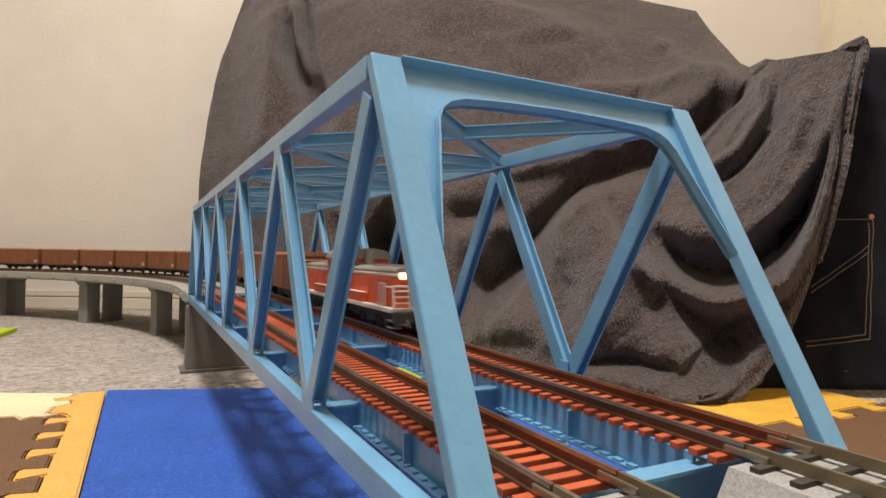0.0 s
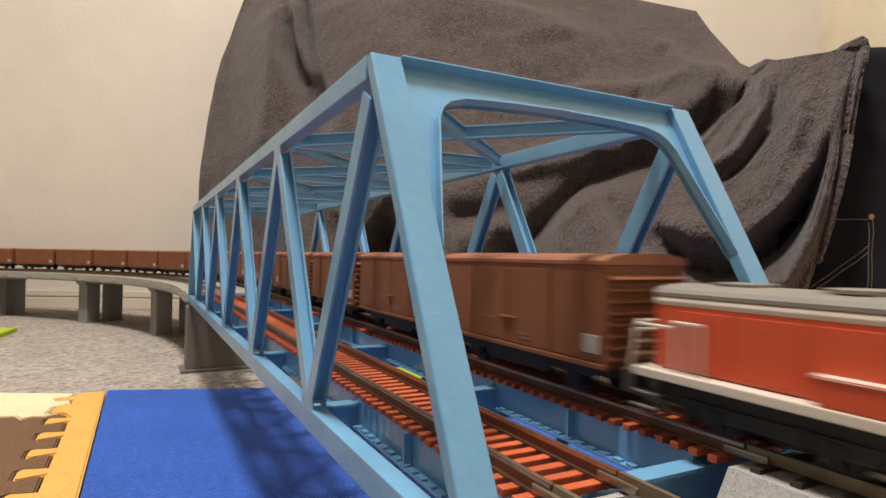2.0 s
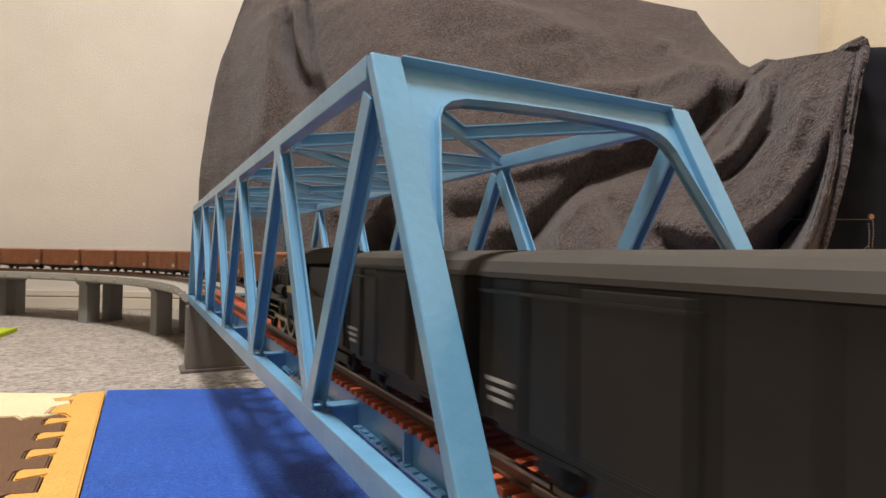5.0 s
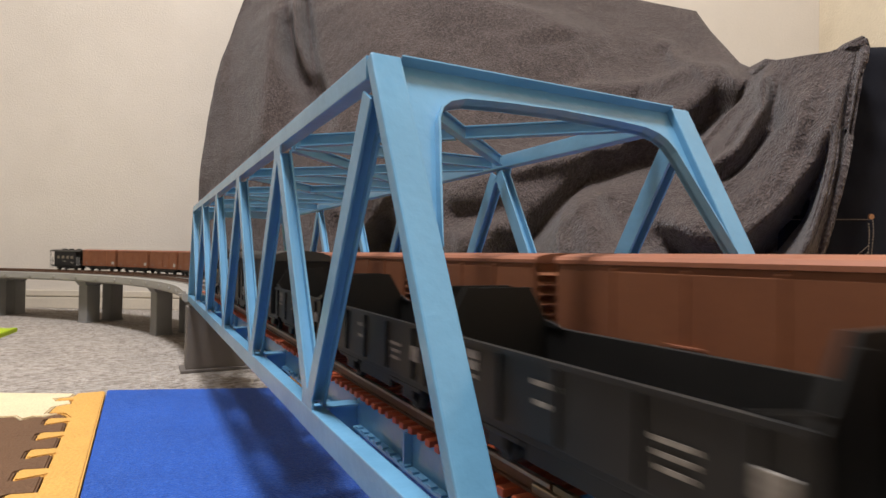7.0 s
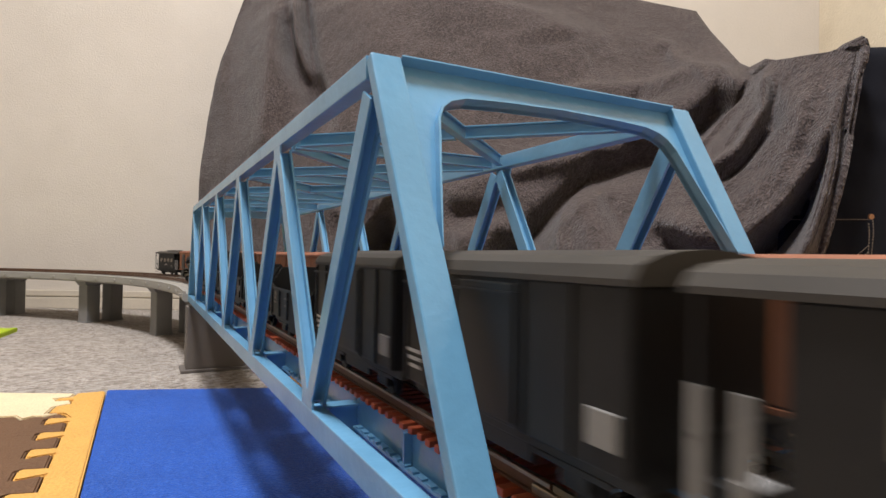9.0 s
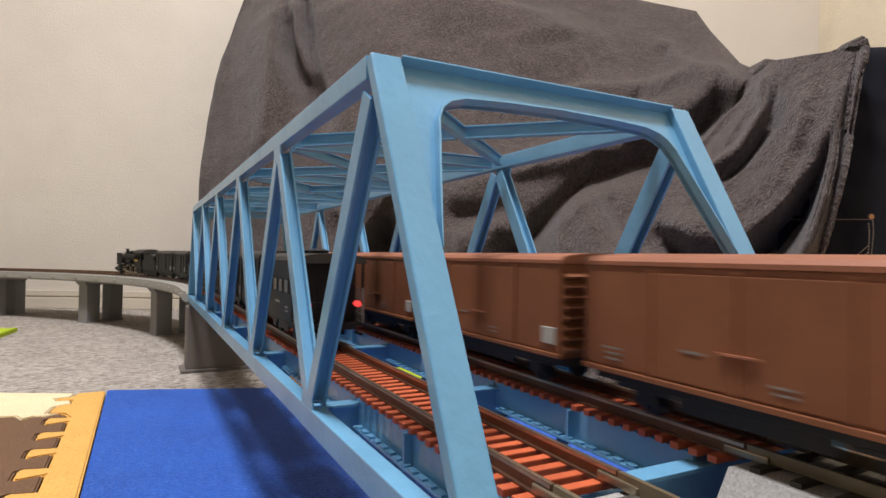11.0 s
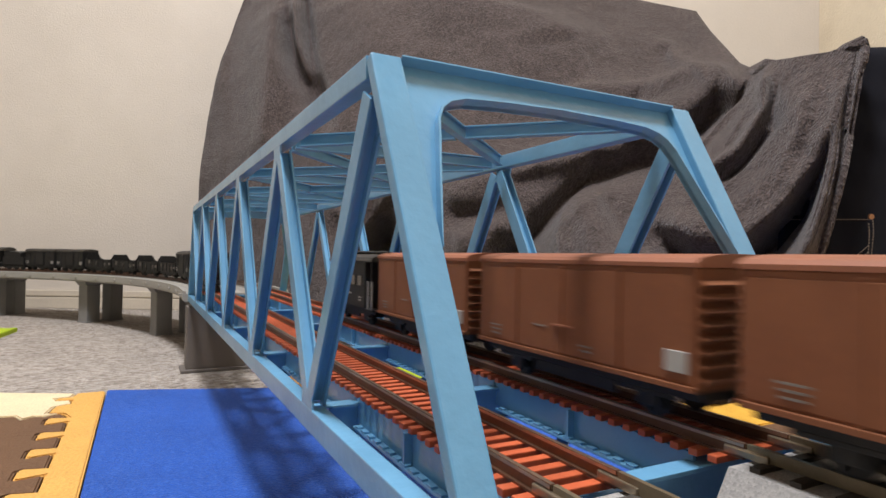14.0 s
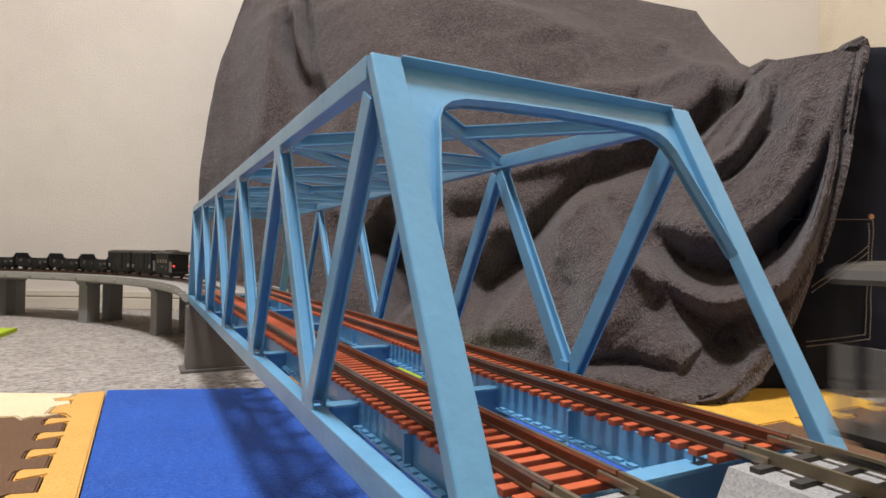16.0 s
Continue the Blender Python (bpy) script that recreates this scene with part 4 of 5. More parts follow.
def brown_boxcar():
    ob = new("boxcar")
    tagged(ob, "oxide-brown two-axle covered freight wagon", "freight wagon", "brown freight train")
    W, H = 0.0172, 0.0530
    bm = bmesh.new()
    box(bm, -W, W, -H, H, 0.0118, 0.0455, 0.0004)
    part("body", bm, BROWN, ob)
    bm = bmesh.new()
    roofed(bm, W + 0.0006, H + 0.0004, 0.0455, 0.0468, 0.0026)
    part("roof", bm, BROWN_ROOF, ob)
    for sy in (-1, 1):
        bm = bmesh.new()
        for k in range(8):
            z = 0.0150 + 0.0037 * k
            prism(bm, [(sy * H, z - 0.0012), (sy * (H + 0.0016), z), (sy * H, z + 0.0012)], 0, -W + 0.0012, W - 0.0012)
        part("end_ribs", bm, BROWN, ob, "ribbed steel end")
    for sx in (-1, 1):
        # wide sliding doors between posts
        for y0, y1 in ((-0.0515, -0.0265), (-0.0255, -0.0005), (0.0005, 0.0255), (0.0265, 0.0515)):
            bm = bmesh.new()
            e = 0.0006 if abs(y0) < 0.001 or abs(y1) < 0.001 else 0.0003
            box(bm, min(sx * W, sx * (W + e)), max(sx * W, sx * (W + e)), y0, y1, 0.0140, 0.0435, 0.0002)
            part("side_door", bm, BROWN, ob)
        for y in (-0.026, 0.0, 0.026):
            bm = bmesh.new()
            box(bm, min(sx * W, sx * (W + 0.0011)), max(sx * W, sx * (W + 0.0011)), y - 0.0007, y + 0.0007, 0.0136, 0.0445, 0.0002)
            part("door_post", bm, BROWN, ob)
        bm = bmesh.new()
        box(bm, min(sx * W, sx * (W + 0.0012)), max(sx * W, sx * (W + 0.0012)), -H, H, 0.0118, 0.0134, 0.0002)
        part("side_sill", bm, BROWN, ob)
        bm = bmesh.new()
        box(bm, min(sx * W, sx * (W + 0.0009)), max(sx * W, sx * (W + 0.0009)), -0.0505, -0.0435, 0.0165, 0.0225, 0.0002)
        part("card_holder", bm, WHITE, ob, "white waybill card holder")
        for args in ((0.040, 0.0200, 3, 0.008, 0.0017, 0.0006), (0.012, 0.0230, 1, 0.007, 0.0016, 0.0007), (-0.012, 0.0185, 2, 0.006, 0.0016, 0.0006)):
            bm = bmesh.new()
            bars(bm, sx * (W + 0.0007), *args, sx)
            part("lettering", bm, WORN, ob, "small worn white lettering")
        bm = bmesh.new()
        box(bm, min(sx * W, sx * (W + 0.0016)), max(sx * W, sx * (W + 0.0016)), -0.006, 0.004, 0.0235, 0.0241)
        part("door_bar", bm, BROWN_ROOF, ob)
    running_gear(ob, 0.0520, 0.0325)
    return ob


def black_boxcar():
    ob = new("boxcar")
    tagged(ob, "black two-axle covered goods wagon with arched roof", "freight wagon", "black freight train")
    W, H = 0.0165, 0.0425
    bm = bmesh.new()
    box(bm, -W, W, -H, H, 0.0118, 0.0440, 0.0004)
    part("body", bm, BLACK, ob)
    bm = bmesh.new()
    roofed(bm, W + 0.0008, H + 0.0006, 0.0440, 0.0452, 0.0052)
    part("roof", bm, DUSTY_LIT, ob, "dusty dark roof in a top-lit tone")
    for sx in (-1, 1):
        bm = bmesh.new()
        box(bm, min(sx * W, sx * (W + 0.0010)), max(sx * W, sx * (W + 0.0010)), -0.0115, 0.0115, 0.0130, 0.0430, 0.0003)
        part("sliding_door", bm, BLACK, ob)
        bm = bmesh.new()
        for y in (-0.0415, -0.028, -0.0135, 0.0135, 0.028, 0.0415):
            box(bm, min(sx * W, sx * (W + 0.0007)), max(sx * W, sx * (W + 0.0007)), y - 0.0006, y + 0.0006, 0.0120, 0.0438)
        box(bm, min(sx * W, sx * (W + 0.0014)), max(sx * W, sx * (W + 0.0014)), -0.012, 0.042, 0.0405, 0.0412)
        part("side_frame", bm, BLACK, ob)
        bm = bmesh.new()
        box(bm, min(sx * W, sx * (W + 0.0010)), max(sx * W, sx * (W + 0.0010)), -0.040, -0.033, 0.0160, 0.0225, 0.0002)
        part("card_holder", bm, STEPGREY, ob, "grey waybill card holder")
        bm = bmesh.new()
        bars(bm, sx * (W + 0.0003), 0.036, 0.0215, 3, 0.009, 0.0022, 0.0010, sx)
        part("lettering", bm, WHITE, ob, "small white lettering")
    running_gear(ob, 0.0420, 0.0245)
    return ob


def gondola():
    ob = new("gondola")
    tagged(ob, "black two-axle open coal wagon with raised ends", "freight wagon", "black freight train")
    W, H, t = 0.0165, 0.0455, 0.0010
    bm = bmesh.new()
    box(bm, -W + t, W - t, -H + t, H - t, 0.0118, 0.0130)
    part("wagon_floor", bm, SOOT, ob)
    for sx in (-1, 1):
        bm = bmesh.new()
        box(bm, min(sx * W, sx * (W - t)), max(sx * W, sx * (W - t)), -H, H, 0.0118, 0.0285, 0.0002)
        box(bm, min(sx * W, sx * (W + 0.0006)), max(sx * W, sx * (W + 0.0006)), -H, H, 0.0274, 0.0285)
        part("side_wall", bm, BLACK, ob)
        for k in range(5):
            y = -0.038 + 0.019 * k
            bm = bmesh.new()
            box(bm, min(sx * W, sx * (W + 0.0009)), max(sx * W, sx * (W + 0.0009)), y - 0.0008, y + 0.0008, 0.0125, 0.0273)
            part("side_post", bm, BLACK, ob)
        bm = bmesh.new()
        box(bm, min(sx * W, sx * (W + 0.0010)), max(sx * W, sx * (W + 0.0010)), -0.0430, -0.0385, 0.0180, 0.0222, 0.0002)
        part("card_holder", bm, WORN, ob, "grey slatted waybill card holder")
        for args in ((0.030, 0.0262, 2, 0.006, 0.0026, 0.0020), (0.031, 0.0205, 1, 0.007, 0.0026, 0.0009), (0.003, 0.0240, 2, 0.008, 0.0040, 0.0011), (-0.026, 0.0215, 3, 0.008, 0.0022, 0.0009)):
            bm = bmesh.new()
            bars(bm, sx * (W + 0.0002), *args, sx)
            part("lettering", bm, WORN, ob, "white lettering")
    for sy in (-1, 1):
        bm = bmesh.new()
        prism(bm, [(-W, 0.0118), (W, 0.0118), (W, 0.0285), (W * 0.62, 0.0400), (-W * 0.62, 0.0400), (-W, 0.0285)], 1, min(sy * H, sy * (H - t)), max(sy * H, sy * (H - t)))
        part("end_wall", bm, BLACK, ob, "raised end wall with clipped corners")
        for x in (-0.009, 0, 0.009):
            bm = bmesh.new()
            box(bm, x - 0.0008, x + 0.0008, min(sy * H, sy * (H + 0.0009)), max(sy * H, sy * (H + 0.0009)), 0.0125, 0.0380)
            part("end_post", bm, BLACK, ob)
        # sloping gusset wings that brace the raised end
        for sx in (-1, 1):
            bm = bmesh.new()
            x0 = sx * (W - 0.0006)
            prism(bm, [(sy * H, 0.0285), (sy * (H - 0.009), 0.0285), (sy * (H - 0.001), 0.0305), (sy * H, 0.0305)], 0, min(x0, x0 - sx * 0.0008), max(x0, x0 - sx * 0.0008))
            part("wing", bm, BLACK, ob)
    running_gear(ob, 0.0445, 0.0260)
    return ob


def brake_van(tail, H=0.0470, B=0.0340):
    ob = new("brake_van")
    tagged(ob, "black two-axle brake van with end platforms and small windows", "brake van")
    W = 0.0165
    bm = bmesh.new()
    box(bm, -W, W, -B, B, 0.0118, 0.0435, 0.0004)
    part("cabin", bm, BLACK, ob)
    bm = bmesh.new()
    roofed(bm, W + 0.0009, H + 0.0006, 0.0435, 0.0446, 0.0042)
    part("roof", bm, DUSTY_LIT, ob, "dusty dark roof in a top-lit tone")
    for y in (-0.022, 0.0, 0.020):
        bm = bmesh.new()
        cyl(bm, (0, y, 0.0480), (0, y, 0.0502), 0.0046, 14, 0.0052)
        cyl(bm, (0, y, 0.0502), (0, y, 0.0512), 0.0058, 14, 0.003)
        part("roof_vent", bm, BLACK, ob)
    for sx in (-1, 1):
        for y in (-0.0225, -0.0095, 0.0045, 0.0185):
            bm = bmesh.new()
            box(bm, min(sx * W, sx * (W + 0.0004)), max(sx * W, sx * (W + 0.0004)), y - 0.0042, y + 0.0042, 0.0265, 0.0345, 0.0002)
            w = part("window", bm, BLACK, ob)
            bm = bmesh.new()
            box(bm, min(sx * W, sx * (W + 0.0006)), max(sx * W, sx * (W + 0.0006)), y - 0.0033, y + 0.0033, 0.0272, 0.0338)
            part("pane", bm, WARMWIN, w, "cream window pane with its glimmer in the colour")
        for args in ((0.0, 0.0215, 1, 0.010, 0.002, 0.0013), (-0.022, 0.0195, 2, 0.006, 0.002, 0.0010)):
            bm = bmesh.new()
            bars(bm, sx * W, *args, sx)
            part("lettering", bm, WHITE, ob, "white lettering")
        for sy in (-1, 1):
            for y in (H - 0.0010, B + 0.0050):
                bm = bmesh.new()
                box(bm, min(sx * W, sx * (W - 0.0008)), max(sx * W, sx * (W - 0.0008)), sy * y - 0.0012, sy * y + 0.0012, 0.0118, 0.0305, 0.0002)
                part("handrail", bm, STEPGREY, ob, "light grey platform handrail post")
            bm = bmesh.new()
            box(bm, sx * (W - 0.001) - 0.0008, sx * (W - 0.001) + 0.0008, sy * (B + 0.008) - 0.0045, sy * (B + 0.008) + 0.0045, 0.0055, 0.0065)
            part("step", bm, BLACK, ob)
            bm = bmesh.new()
            box(bm, min(sx * W, sx * (W - 0.001)), max(sx * W, sx * (W - 0.001)), sy * (H - 0.001) - 0.0005, sy * (H - 0.001) + 0.0005, 0.0305, 0.0436)
            part("roof_post", bm, BLACK, ob)
    for sy in (-1, 1):
        bm = bmesh.new()
        box(bm, -W, W, min(sy * B, sy * H), max(sy * B, sy * H), 0.0105, 0.0118)
        box(bm, -W, W, sy * (H - 0.0006) - 0.0004, sy * (H - 0.0006) + 0.0004, 0.0225, 0.0233)
        box(bm, -0.004, 0.004, min(sy * B, sy * (B + 0.0004)), max(sy * B, sy * (B + 0.0004)), 0.0125, 0.0365)
        part("platform", bm, BLACK, ob)
        if sy == tail:
            for x in (-0.0125, 0.0125):
                bm = bmesh.new()
                cyl(bm, (x, sy * H, 0.0225), (x, sy * (H + 0.0025), 0.0225), 0.0016, 12)
                part("tail_lamp", bm, TAIL, ob, "glowing red tail lamp")
    running_gear(ob, H - 0.001, 0.0245)
    return ob


def diesel():
    """Centre-cab diesel; its leading end points to -y."""
    ob = new("diesel_locomotive")
    tagged(ob, "red centre-cab diesel locomotive with cream band, grey roof, lit headlights", "locomotive")
    W, H = 0.0172, 0.1120
    bm = bmesh.new()
    box(bm, -W, W, -H + 0.004, H - 0.004, 0.0124, 0.0150, 0.0004)
    part("sill", bm, CREAM, ob, "cream running-board edge")
    for sy, l0, l1 in ((-1, 0.018, 0.104), (1, 0.018, 0.104)):
        bm = bmesh.new()
        y0, y1 = min(sy * l0, sy * l1), max(sy * l0, sy * l1)
        box(bm, -0.0128, 0.0128, y0, y1, 0.0150, 0.0355, 0.0012)
        hood = part("hood", bm, RED, ob, "vermilion engine hood")
        bm = bmesh.new()
        box(bm, -0.0131, 0.0131, y0 - 0.0003, y1 + 0.0003, 0.0325, 0.0352, 0.0012)
        part("band", bm, CREAM, hood, "cream band")
        bm = bmesh.new()
        roofed(bm, 0.0130, (y1 - y0) / 2, 0.0352, 0.0362, 0.0024)
        bmesh.ops.translate(bm, verts=bm.verts, vec=(0, (y0 + y1) / 2, 0))
        part("hood_roof", bm, GREYROOF, hood, "grey hood roof")
        bm = bmesh.new()
        cyl(bm, (0, sy * 0.055, 0.0385), (0, sy * 0.055, 0.0394), 0.0085, 18)
        box(bm, -0.005, 0.005, sy * 0.085 - 0.006, sy * 0.085 + 0.006, 0.0385, 0.0394, 0.0003)
        part("fan_cover", bm, GREYROOF, hood)
        for sx in (-1, 1):
            bm = bmesh.new()
            cyl(bm, (sx * 0.0085, sy * l1, 0.0335), (sx * 0.0085, sy * (l1 + 0.0018), 0.0335), 0.0011, 12)
            box(bm, sx * 0.0085 - 0.0021, sx * 0.0085 + 0.0021, sy * l1 - 0.0006, sy * l1 + 0.0009, 0.0315, 0.0352, 0.0005, None, 1)
            part("headlight", bm, [LAMP, CREAM] if sy < 0 else [DARKWIN, CREAM], hood, "lit warm-white headlight" if sy < 0 else "unlit headlight")
            for k in range(3):
                y = sy * (0.088 - 0.018 * k)
                bm = bmesh.new()
                box(bm, min(sx * 0.0128, sx * 0.0132), max(sx * 0.0128, sx * 0.0132), y - 0.0078, y + 0.0078, 0.0165, 0.0315, 0.0002)
                part("hood_door", bm, RED, hood)
            bm = bmesh.new()
            box(bm, min(sx * 0.0128, sx * 0.0168), max(sx * 0.0128, sx * 0.0168), min(sy * 0.022, sy * 0.058), max(sy * 0.022, sy * 0.058), 0.0150, 0.0210, 0.0006)
            box(bm, min(sx * 0.0128, sx * 0.0171), max(sx * 0.0128, sx * 0.0171), min(sy * 0.022, sy * 0.058), max(sy * 0.022, sy * 0.058), 0.0208, 0.0215, 0.0002, None, 1)
            part("tank_box", bm, [RED, CREAM], ob, "red side box with cream lid")
            # corner handrails
            bm = bmesh.new()
            x = sx * 0.0160
            for y in (sy * 0.086, sy * 0.0905, sy * 0.095):
                cyl(bm, (x, y, 0.0150), (x, y, 0.0285), 0.0005, 6)
            cyl(bm, (x, sy * 0.086, 0.0285), (x, sy * 0.095, 0.0285), 0.0005, 6)
            cyl(bm, (x, sy * 0.095, 0.0270), (x, sy * 0.1075, 0.0270), 0.0005, 6)
            part("handrail", bm, CREAM, ob, "white handrail")
            bm = bmesh.new()
            cyl(bm, (x, sy * 0.1105, 0.0110), (x, sy * 0.1075, 0.0275), 0.0006, 6)
            cyl(bm, (x, sy * 0.1075, 0.0275), (sx * 0.0062, sy * 0.1075, 0.0275), 0.0006, 6)
            cyl(bm, (sx * 0.0062, sy * 0.1075, 0.0275), (sx * 0.0062, sy * 0.1095, 0.0150), 0.0006, 6)
            for z in (0.018, 0.0215, 0.0248):
                cyl(bm, (x, sy * 0.109, z), (sx * 0.0062, sy * 0.109, z), 0.0005, 6)
            part("handrail", bm, CREAM, ob, "white front handrail")
            bm = bmesh.new()
            for z in (0.0035, 0.0075):
                box(bm, min(sx * 0.011, sx * 0.0168), max(sx * 0.011, sx * 0.0168), sy * 0.1045 - 0.0038, sy * 0.1045 + 0.0038, z, z + 0.0008, 0.0002)
            box(bm, min(sx * 0.0108, sx * 0.0114), max(sx * 0.0108, sx * 0.0114), sy * 0.1045 - 0.0038, sy * 0.1045 + 0.0038, 0.0035, 0.0115)
            part("step", bm, STEPGREY, ob, "grey corner step")
        bm = bmesh.new()
        box(bm, -W, W, min(sy * 0.108, sy * H), max(sy * 0.108, sy * H), 0.0065, 0.0135, 0.0006)
        for sx in (-1, 1):
            cyl(bm, (sx * 0.009, sy * H, 0.0085), (sx * 0.009, sy * (H + 0.002), 0.0060), 0.0009, 6)
        part("buffer_beam", bm, DUSTY_LIT, ob, "dusty dark buffer beam")
        bm = bmesh.new()
        box(bm, -0.0018, 0.0018, min(sy * H, sy * (H + 0.006)), max(sy * H, sy * (H + 0.006)), 0.0075, 0.0105, 0.0006)
        part("coupler", bm, SOOT, ob)
    # cab
    bm = bmesh.new()
    box(bm, -W + 0.0004, W - 0.0004, -0.0205, 0.0205, 0.0150, 0.0285, 0.0006)
    cab = part("cab", bm, RED, ob, "vermilion cab")
    bm = bmesh.new()
    for sx in (-1, 1):
        x0, x1 = min(sx * (W - 0.0004), sx * (W - 0.0014)), max(sx * (W - 0.0004), sx * (W - 0.0014))
        for y0, y1 in ((-0.0205, -0.0175), (-0.0095, -0.0075), (-0.0015, 0.0040), (0.0172, 0.0205)):
            box(bm, x0, x1, y0, y1, 0.0285, 0.0400)
        box(bm, x0, x1, 0.0100, 0.0115, 0.0285, 0.0400)
        box(bm, x0, x1, -0.0205, 0.0205, 0.0392, 0.0425)
        box(bm, x0, x1, -0.0205, 0.0205, 0.0280, 0.0300)
    for sy in (-1, 1):
        y0, y1 = min(sy * 0.0205, sy * 0.0195), max(sy * 0.0205, sy * 0.0195)
        for xa, xb in ((-W + 0.0015, -W + 0.0045), (-0.0022, 0.0022), (W - 0.0045, W - 0.0015)):
            box(bm, xa, xb, y0, y1, 0.0285, 0.0400)
        box(bm, -W + 0.0015, W - 0.0015, y0, y1, 0.0395, 0.0450)
        box(bm, -W + 0.0015, W - 0.0015, y0, y1, 0.0285, 0.0335)
    part("window_frame", bm, RED, cab)
    bm = bmesh.new()
    for sx in (-1, 1):
        box(bm, sx * (W - 0.0010) - 0.0001, sx * (W - 0.0010) + 0.0001, -0.0175, 0.0172, 0.0300, 0.0392)
    part("glazing", bm, DARKWIN, cab, "dark cab windows")
    bm = bmesh.new()
    roofed(bm, W + 0.0006, 0.0222, 0.0425, 0.0436, 0.0066)
    part("cab_roof", bm, GREYROOF, cab, "grey arched cab roof")
    bm = bmesh.new()
    box(bm, -W + 0.0001, W - 0.0001, -0.0208, 0.0208, 0.0272, 0.0286, 0.0003)
    part("band", bm, CREAM, cab, "cream band")
    for sy in (-1, 1):
        bm = bmesh.new()
        cyl(bm, (0.0, sy * 0.0245, 0.0375), (0.0, sy * 0.0245, 0.0490), 0.0034, 14, 0.0028)
        part("exhaust", bm, GREYROOF, ob, "grey exhaust stack")
    for sx in (-1, 1):
        bm = bmesh.new()
        for y in (-0.0080, 0.0):
            cyl(bm, (sx * (W + 0.0006), y, 0.0165), (sx * (W + 0.0006), y, 0.0300), 0.0005, 6)
        part("handrail", bm, CREAM, cab, "cream door handrail")
        bm = bmesh.new()
        box(bm, min(sx * W, sx * (W + 0.0003)), max(sx * W, sx * (W + 0.0003)), -0.0155, -0.0105, 0.0230, 0.0268, 0.0001)
        box(bm, min(sx * W, sx * (W + 0.0003)), max(sx * W, sx * (W + 0.0003)), 0.0060, 0.0095, 0.0230, 0.0268, 0.0001)
        part("number_plate", bm, CREAM, cab, "blank cream plate")
    # underframe and bogies
    bm = bmesh.new()
    box(bm, -0.013, 0.013, -0.103, 0.103, 0.0060, 0.0115, 0.0005)
    for sx in (-1, 1):
        box(bm, min(sx * 0.009, sx * 0.0158), max(sx * 0.009, sx * 0.0158), -0.019, 0.019, 0.0030, 0.0110, 0.0012)
    part("underframe", bm, SOOT, ob)
    for yb in (-0.070, 0.070):
        bm = bmesh.new()
        for sx in (-1, 1):
            box(bm, sx * 0.0125 - 0.0012, sx * 0.0125 + 0.0012, yb - 0.024, yb + 0.024, 0.0045, 0.0085, 0.0006)
            for dy in (-0.0145, 0.0145):
                cyl(bm, (sx * 0.0125, yb + dy, 0.0058), (sx * 0.0150, yb + dy, 0.0058), 0.0022, 10)
                cyl(bm, (sx * 0.0138, yb + dy + 0.006, 0.0040), (sx * 0.0138, yb + dy + 0.006, 0.0090), 0.0014, 8)
        part("bogie_frame", bm, SOOT, ob)
        for dy in (-0.0145, 0.0145):
            wheelset(ob, yb + dy, 0.0054)
    return ob


